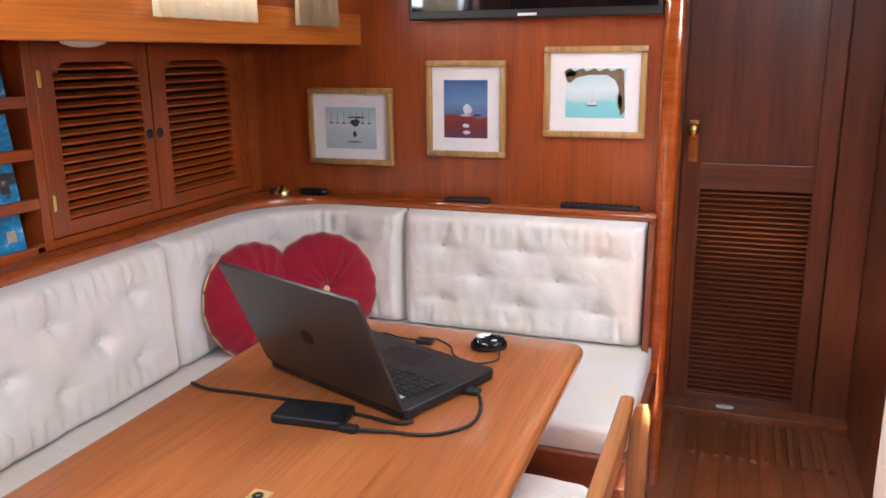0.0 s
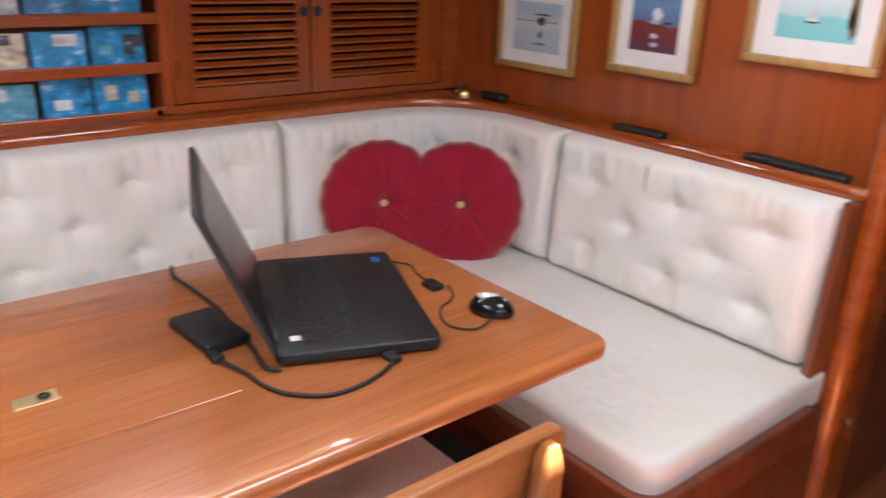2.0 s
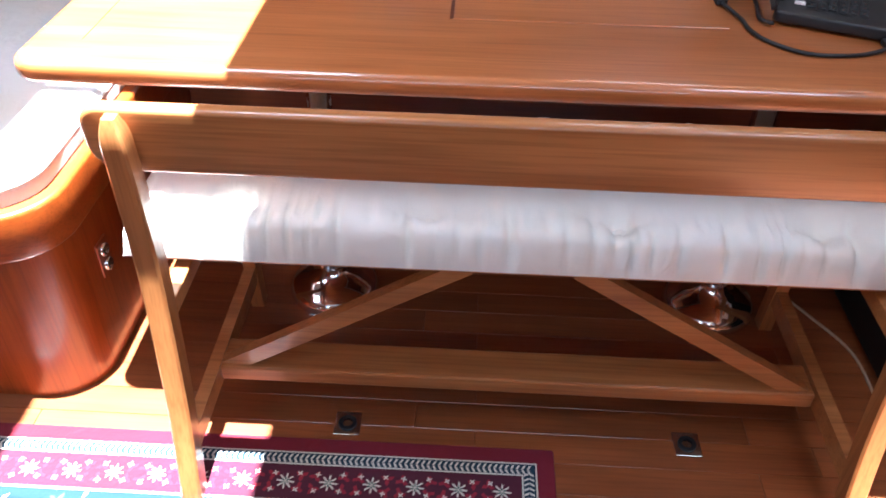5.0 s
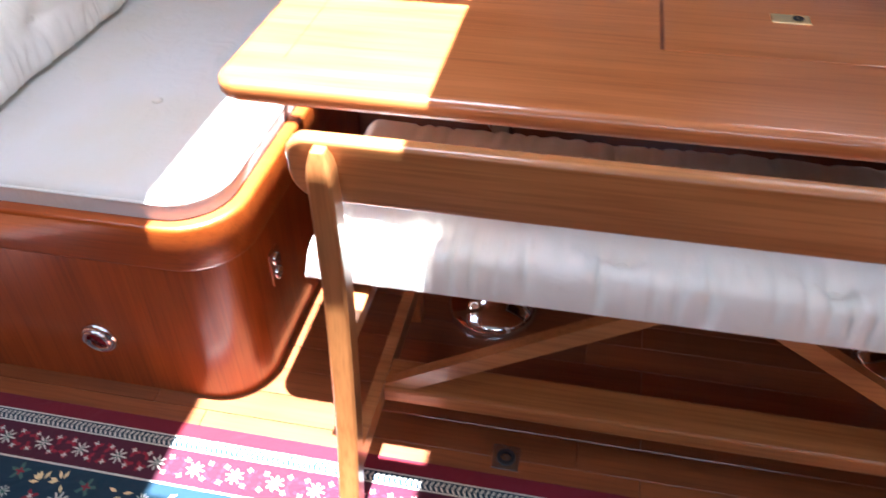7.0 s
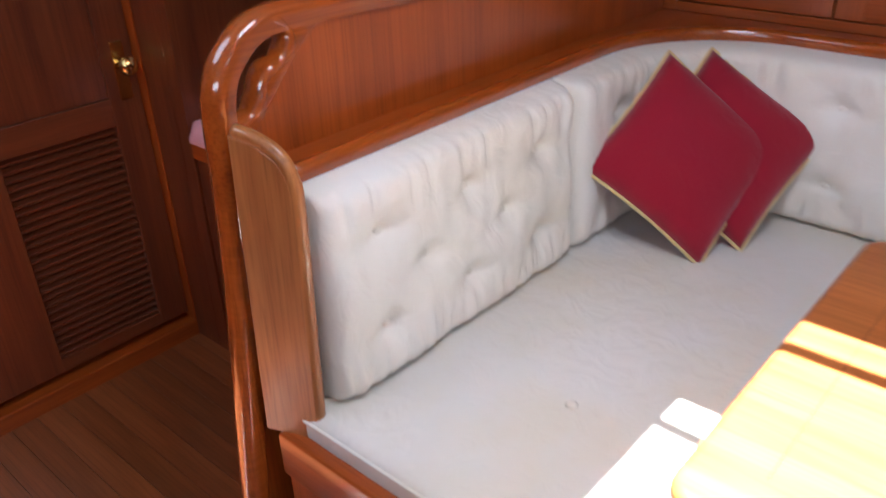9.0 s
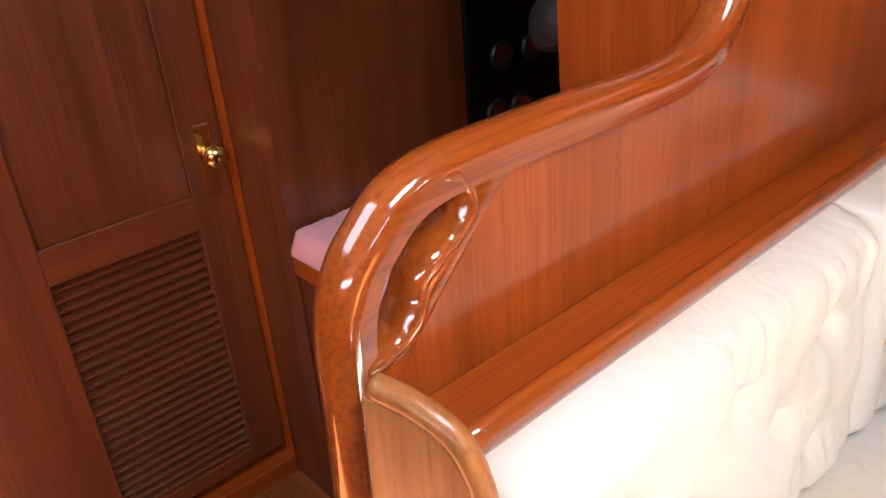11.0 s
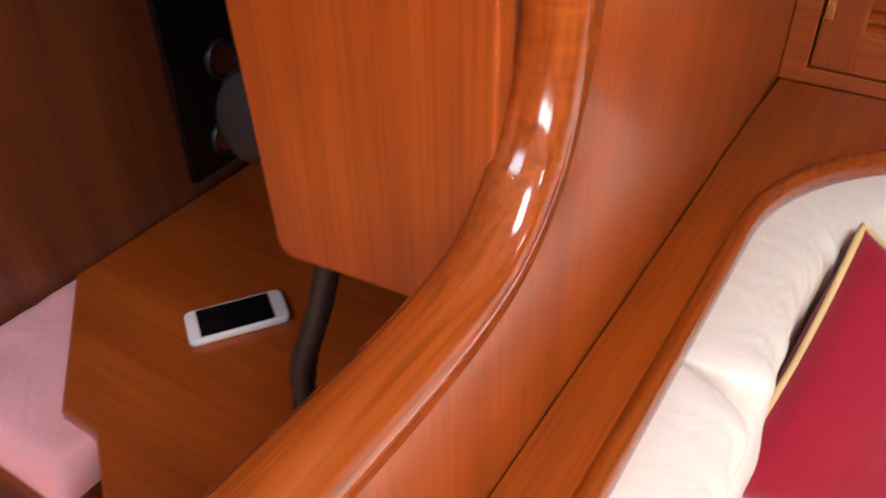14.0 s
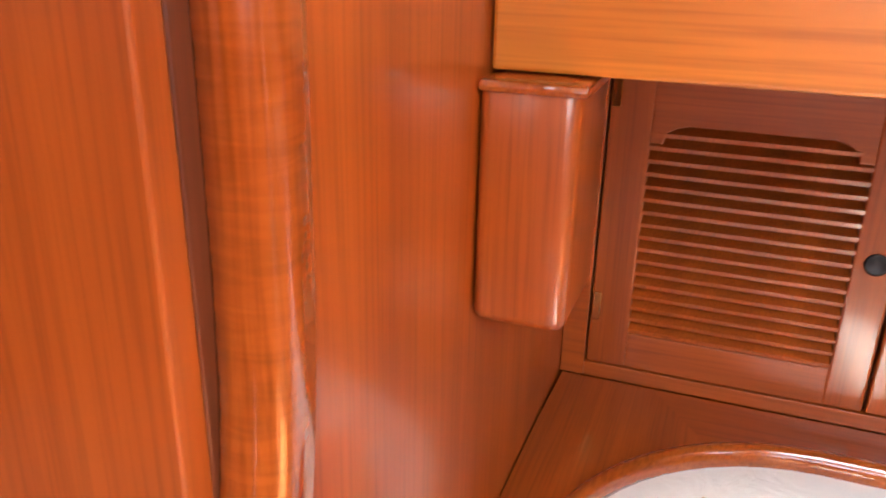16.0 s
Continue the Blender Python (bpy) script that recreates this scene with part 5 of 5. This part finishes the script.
part("plug", box(-0.335, -0.300, -0.605, -0.585, TZ + 0.002, TZ + 0.014, 0.003), M_cable, drive)


def cable(points, r, label, name="cable", z=None):
    pts = [Vector((x, y, (z if z is not None else TZ) + r + 0.0005 + (h[0] if h else 0))) for x, y, *h in points]
    return solid(name, sweep(smooth_path(pts, 8), circle(r, 8)), M_cable, label, "cable", smooth=True)


cable([(-0.30, -0.595, 0.004), (-0.24, -0.575), (-0.20, -0.572), (-0.155, -0.555), (-0.115, -0.51), (-0.108, -0.46), (-0.122, -0.40), (-0.147, -0.358, 0.006), (-0.19, -0.34, 0.012)], 0.0035, "black cable looping from the drive to the laptop")
cable([(-0.735, -0.505), (-0.68, -0.52), (-0.60, -0.515), (-0.49, -0.512), (-0.40, -0.522), (-0.31, -0.532), (-0.24, -0.545, 0.003), (-0.215, -0.53, 0.004)], 0.0038, "black power cable running off the table edge to the laptop")
part("plug", box(-0.165, -0.135, -0.372, -0.350, TZ + 0.002, TZ + 0.013, 0.003), M_cable, lap)
mouse = thing("computer_mouse", "small black mouse with a pale patterned top on the table", "mouse")
MM = Matrix.Translation((-0.195, -0.098, TZ + 0.0005)) @ pose(0, 0, 0, 0, 0, 28)
mb = lathe([(0.0, 0.034), (0.012, 0.0325), (0.022, 0.027), (0.028, 0.016), (0.029, 0.006), (0.027, 0.0), (0, 0)], None, 24)
bmesh.ops.transform(mb, matrix=MM @ Matrix.Diagonal((1.55, 1.05, 1, 1)), verts=mb.verts)
part("shell", mb, M_gloss_black, mouse, "", True)
mt = lathe([(0.0, 0.0348), (0.010, 0.0337), (0.0175, 0.0310), (0.0172, 0.0300)], None, 20)
bmesh.ops.transform(mt, matrix=MM @ Matrix.Translation((-0.008, 0.004, 0.0)) @ Matrix.Diagonal((1.3, 0.95, 1, 1)), verts=mt.verts)
part("top_pattern", mt, M_white, mouse, "pale patterned top", True)
part("wheel", lathe([(0.006, -0.003), (0.008, 0), (0.006, 0.003)], MM @ Matrix.Translation((0.022, 0, 0.026)) @ pose(0, 0, 0, 90, 0, 0), 12), M_steel, mouse, "", True)
cable([(-0.16, -0.13, 0.006), (-0.155, -0.17), (-0.185, -0.20), (-0.225, -0.195), (-0.262, -0.165), (-0.278, -0.13), (-0.30, -0.105), (-0.335, -0.09, 0.004)], 0.002, "thin black mouse lead on the table")
dong = thing("plug_adapter", "small black plug adapter lying on the table", "adapter")
part("body", box(-0.372, -0.330, -0.130, -0.102, TZ + 0.0005, TZ + 0.013, 0.004, 3), M_black, dong)
cable([(-0.37, -0.112, 0.003), (-0.42, -0.102), (-0.47, -0.085), (-0.50, -0.10), (-0.525, -0.13, 0.01)], 0.002, "thin black lead from the adapter to the laptop")

# ---- small things on the ledge ----


def remote(x0, x1, y, label, rz=0):
    t = thing("remote_control", label, "remote control", "remotes on the ledge")
    m = Matrix.Translation(((x0 + x1) / 2, y, LEDGE_Z + 0.0005)) @ pose(0, 0, 0, 0, 0, rz)
    w = x1 - x0
    part("body", prism(rounded(-w / 2, w / 2, -0.021, 0.021, 0.010, 4), 0.018, m, 0.005, 3), M_black, t, "", "auto")
    kb = bmesh.new()
    for i in range(int(w / 0.016) - 1):
        for j in (-1, 0, 1):
            box(-w / 2 + 0.016 + i * 0.016, -w / 2 + 0.024 + i * 0.016, j * 0.012 - 0.003, j * 0.012 + 0.003, 0.0175, 0.0195, 0.0006, 1, m=m, bm=kb)
    part("buttons", kb, M_key, t)


remote(-0.60, -0.44, 0.725, "black remote control lying on the ledge", 6)
remote(-0.20, 0.055, 0.727, "long black remote control lying on the ledge", -2)
cup = thing("brass_ornament", "small brass and black instrument on the ledge", "ornament")
part("base", lathe([(0.03, 0), (0.03, 0.012), (0.018, 0.02), (0.014, 0.035), (0.0, 0.037)], Matrix.Translation((-1.225, 0.70, LEDGE_Z)), 20), M_brass, cup, "", True)
part("knob", lathe([(0.016, 0), (0.018, 0.012), (0.0, 0.022)], Matrix.Translation((-1.262, 0.70, LEDGE_Z + 0.0005)), 16), M_black, cup, "", True)
gl = solid("pouch", prism(rounded(-0.055, 0.055, -0.022, 0.022, 0.02, 5), 0.022, Matrix.Translation((-1.11, 0.728, LEDGE_Z + 0.0005)), 0.008, 3), M_black, "small black pouch lying on the ledge", "pouch", smooth="auto")

# phone on the chart table
ph = thing("mobile_phone", "white mobile phone in a clear case on the chart table", "phone")
PM = Matrix.Translation((-0.652, -2.941, 0.7355)) @ pose(0, 0, 0, 0, 0, 144.8)
part("case", prism(rounded(-0.066, 0.066, -0.032, 0.032, 0.010, 5), 0.010, PM, 0.003, 3), M_white, ph, "", "auto")
part("screen", box(-0.050, 0.047, -0.027, 0.027, 0.0098, 0.0106, 0, m=PM), M_gloss_black, ph, "black glass screen")

# courtesy lights and sockets on the settee bases


def courtesy_light(m, parent_label):
    t = thing("courtesy_light", parent_label, "lamp", "courtesy lights")
    part("ring", lathe([(0.024, 0.0), (0.037, 0.0), (0.037, 0.004), (0.031, 0.012), (0.024, 0.006)], m, 28), M_chrome, t, "", True)
    part("lens", lathe([(0.0245, 0.003), (0.0235, 0.006), (0, 0.007)], m, 20), M_red_glass, t, "dark red lens", True)
    part("hood", sweep([m @ Vector((0.026 * math.cos(a), 0.026 * math.sin(a), 0.010)) for a in [math.pi * (-0.05 + 1.1 * i / 16) for i in range(17)]], circle(0.005, 8, 0.009)), M_chrome, t, "", True)


XP = Matrix(((0, 0, 1, 0), (1, 0, 0, 0), (0, 1, 0, 0), (0, 0, 0, 1)))
courtesy_light(Matrix.Translation((0.0425, -2.076, 0.138)) @ XP, "round chrome courtesy light with a red lens on the settee base")
courtesy_light(Matrix.Translation((0.1305, 0.40, 0.10)) @ XP, "round chrome courtesy light on the forward settee base")
sock = thing("socket", "small chrome socket plate on the settee base", "socket")
SM = Matrix(((-1, 0, 0, -0.13), (0, 0, 1, -1.7558), (0, 1, 0, 0.235), (0, 0, 0, 1)))
part("plate", box(-0.022, 0.022, -0.04, 0.04, 0, 0.004, 0.0015, m=SM), M_panel_z, sock)
for z in (-0.018, 0.018):
    part("outlet", lathe([(0.014, 0), (0.014, 0.007), (0.009, 0.008), (0.008, 0.003), (0, 0.003)], SM @ Matrix.Translation((0, z, 0.004)), 18), M_chrome, sock, "", True)

# black box and rope under the table
# plain black box filling the black area at the forward base
bag = thing("black_box", "plain black box on the sole by the settee", "box")
part("body", box(-0.42, 0.0, -0.135, 0.012, 0.0, 0.31, 0.012, 3), M_matte_black, bag, "", "auto")
part("front_sheet", box(-0.40, -0.02, -0.139, -0.134, 0.02, 0.29, 0.002), M_matte_black, bag)
M_rope = fabric("pale_cord", (0.55, 0.46, 0.33), 0.2, 400, 0.2)
solid("cord", sweep(smooth_path([Vector((-0.42, -0.30, 0.004)), Vector((-0.30, -0.22, 0.004)), Vector((-0.18, -0.16, 0.004)), Vector((-0.02, -0.155, 0.004)), Vector((0.06, -0.11, 0.004)), Vector((0.10, 0.0, 0.004))], 8), circle(0.0035, 6)), M_rope, "thin pale cord lying on the sole", "cord", smooth=True)

# ---- rug ----
M_rug_red = fabric("rug_maroon", (0.13, 0.008, 0.018), 0.3, 350, 0.25, 0.95, 0.2)
M_rug_navy = fabric("rug_navy", (0.010, 0.030, 0.050), 0.3, 350, 0.25, 0.95, 0.2)
M_rug_wine = fabric("rug_wine", (0.060, 0.010, 0.022), 0.3, 350, 0.25, 0.95, 0.2)
M_rug_white = fabric("rug_ivory", (0.52, 0.50, 0.43), 0.2, 350, 0.2, 0.95, 0.2)
M_rug_green = fabric("rug_green", (0.05, 0.11, 0.09), 0.2, 350, 0.2, 0.95, 0.2)
M_rug_pile = fabric("rug_crimson", (0.22, 0.015, 0.03), 0.3, 350, 0.25, 0.95, 0.2)
RX0, RX1, RY0, RY1 = 0.118, 0.96, -2.62, -0.838
rug = thing("rug", "dark red and navy flowered oriental rug on the sole", "rug")
part("weave", prism(rounded(RX0, RX1, RY0, RY1, 0.006), 0.006, None, 0.002), M_rug_red, rug)


def ring_strip(inset, w, z0, z1):
    b = bmesh.new()
    a, c = inset, inset + w
    for x0, x1, y0, y1 in ((RX0 + a, RX0 + c, RY0 + a, RY1 - a), (RX1 - c, RX1 - a, RY0 + a, RY1 - a), (RX0 + c, RX1 - c, RY1 - c, RY1 - a), (RX0 + c, RX1 - c, RY0 + a, RY0 + c)):
        box(x0, x1, y0, y1, z0, z1, 0, bm=b)
    return b


part("guard_stripe", ring_strip(0.036, 0.026, 0.005, 0.0068), M_rug_navy, rug)
part("edge_line", ring_strip(0.034, 0.003, 0.005, 0.0071), M_rug_white, rug)
part("edge_line", ring_strip(0.060, 0.003, 0.005, 0.0071), M_rug_white, rug)
part("border", ring_strip(0.063, 0.075, 0.005, 0.0066), M_rug_wine, rug)
part("edge_line", ring_strip(0.138, 0.004, 0.005, 0.0071), M_rug_white, rug)
part("field", box(RX0 + 0.142, RX1 - 0.142, RY0 + 0.142, RY1 - 0.142, 0.005, 0.0066, 0), M_rug_navy, rug)


def flat_poly(b, pts, z):
    vs = [b.verts.new((x, y, z)) for x, y in pts]
    b.faces.new(vs)


chev, flowers, leaves_w, leaves_g, reds = [bmesh.new() for _ in range(5)]
rr = random.Random(9)


def border_spots(inset, step):
    out = []
    y = RY1 - inset
    while y > RY0 + inset:
        out.append((RX0 + inset, y, 90))
        out.append((RX1 - inset, y, 90))
        y -= step
    x = RX0 + inset + step
    while x < RX1 - inset - step * 0.5:
        out.append((x, RY1 - inset, 0))
        out.append((x, RY0 + inset, 0))
        x += step
    return out


def turned(pts, x, y, a):
    c, s = math.cos(radians(a)), math.sin(radians(a))
    return [(x + c * p - s * q, y + s * p + c * q) for p, q in pts]


for x, y, a in border_spots(0.0495, 0.0105):
    for sgn in (1, -1):
        flat_poly(chev, turned([(-0.004, 0.0006 * sgn), (0.0005, 0.0006 * sgn), (0.005, 0.0095 * sgn), (0.0005, 0.0095 * sgn)][:: sgn], x, y, a), 0.0072)


def flower(b, x, y, r, n, z, a0=0.0):
    pts = []
    for i in range(n * 4):
        t = 2 * math.pi * i / (n * 4)
        pts.append((x + r * (0.62 + 0.38 * math.cos(n * t + a0)) * math.cos(t), y + r * (0.62 + 0.38 * math.cos(n * t + a0)) * math.sin(t)))
    flat_poly(b, pts, z)


for k, (x, y, a) in enumerate(border_spots(0.1005, 0.040)):
    if k % 4 in (0, 1):
        flower(flowers, x, y, 0.019, 8, 0.0070, rr.random())
        flower(leaves_g, x, y, 0.010, 6, 0.0074)
        flower(flowers, x, y, 0.004, 5, 0.0078)
    else:
        for dx, dy in ((0.014, 0.012), (-0.014, -0.012), (0.013, -0.015), (-0.013, 0.015)):
            flower(reds, x + dx, y + dy, 0.014, 3, 0.0070, rr.random() * 6)
            flower(flowers, x + dx * 1.3, y + dy * 1.25, 0.0065, 4, 0.0074, rr.random() * 6)
for gx in np.arange(RX0 + 0.175, RX1 - 0.16, 0.050):
    for gy in np.arange(RY0 + 0.175, RY1 - 0.16, 0.050):
        x, y = gx + rr.uniform(-0.012, 0.012), gy + rr.uniform(-0.012, 0.012)
        q = rr.random()
        if q < 0.3:
            flower(flowers, x, y, rr.uniform(0.014, 0.026), 9, 0.0070, rr.random() * 6)
            flower(leaves_g, x, y, 0.009, 6, 0.0074)
        elif q < 0.6:
            for i in range(5):
                a = rr.uniform(0, 360)
                flat_poly(leaves_w, turned([(0.006, 0), (0.016, 0.004), (0.026, 0), (0.016, -0.004)], x, y, a), 0.0070 + 0.0001 * i)
        elif q < 0.8:
            flower(leaves_g, x, y, 0.022, 5, 0.0070, rr.random() * 6)
            flower(reds, x, y, 0.010, 4, 0.0074)
        else:
            flower(reds, x, y, 0.017, 4, 0.0070, rr.random() * 6)
            flower(flowers, x, y, 0.007, 5, 0.0074)
for nm, b, mt_ in (("chevron_pattern", chev, M_rug_white), ("flower_pattern", flowers, M_rug_white), ("leaf_pattern", leaves_w, M_piping), ("green_pattern", leaves_g, M_rug_green), ("red_pattern", reds, M_rug_pile)):
    tagged(part(nm, b, mt_, rug), kind="stuff")

# flush latches in the sole
for ly, lx in ((-1.243, 0.075), (-0.575, 0.085)):
    fl = thing("floor_latch", "square steel flush latch in the cabin sole", "latch", "latches in the sole")
    part("plate", box(lx - 0.028, lx + 0.028, ly - 0.026, ly + 0.026, 0.0, 0.003, 0.001), M_steel, fl)
    part("ring", lathe([(0.010, 0), (0.018, 0), (0.018, 0.004), (0.010, 0.004)], Matrix.Translation((lx, ly, 0.002)), 18), M_black, fl)

# hatch frame and bars above the table
hf = thing("deck_hatch", "deck hatch opening with a thin cross bar", "hatch", kind="structure")
fb = bmesh.new()
x0, x1, y0, y1 = HATCH
for bx in ((x0 - 0.03, x0, y0 - 0.03, y1 + 0.03), (x1, x1 + 0.03, y0 - 0.03, y1 + 0.03), (x0, x1, y0 - 0.03, y0), (x0, x1, y1, y1 + 0.03)):
    box(bx[0], bx[1], bx[2], bx[3], CEIL - 0.012, CEIL + 0.055, 0.003, bm=fb)
part("frame", fb, M_panel_y, hf)
part("bar", box(-0.338, -0.310, y0, y1, CEIL + 0.01, CEIL + 0.03, 0.002), M_black, hf)

# ---- sole boards ----
BOARD = {}


def board_data(w, l):
    key = (round(w, 3), round(l, 3))
    if key not in BOARD:
        b = box(-w / 2, w / 2, -l / 2, l / 2, -0.006, 0.0, 0.0006, 1)
        me = bpy.data.meshes.new("floor_board")
        b.to_mesh(me)
        b.free()
        me.materials.append(M_floor)
        BOARD[key] = me
    return BOARD[key]


bw = 0.068
nx = 0
x = -0.74
while x < 1.7:
    ys = [-3.46, -2.72, -1.98, -1.11, -0.45, 0.42, 1.27]
    sh = 0.0 if nx % 2 else 0.12
    edges = [ys[0]] + [v + (sh if 0 < i < 6 else 0) for i, v in enumerate(ys)][1:]
    for a, b in zip(edges, edges[1:]):
        o = new("floor_board", board_data(bw - 0.001, b - a - 0.001))
        o.parent = floor
        o.location = (x + bw / 2, (a + b) / 2, 0)
    x += bw
    nx += 1
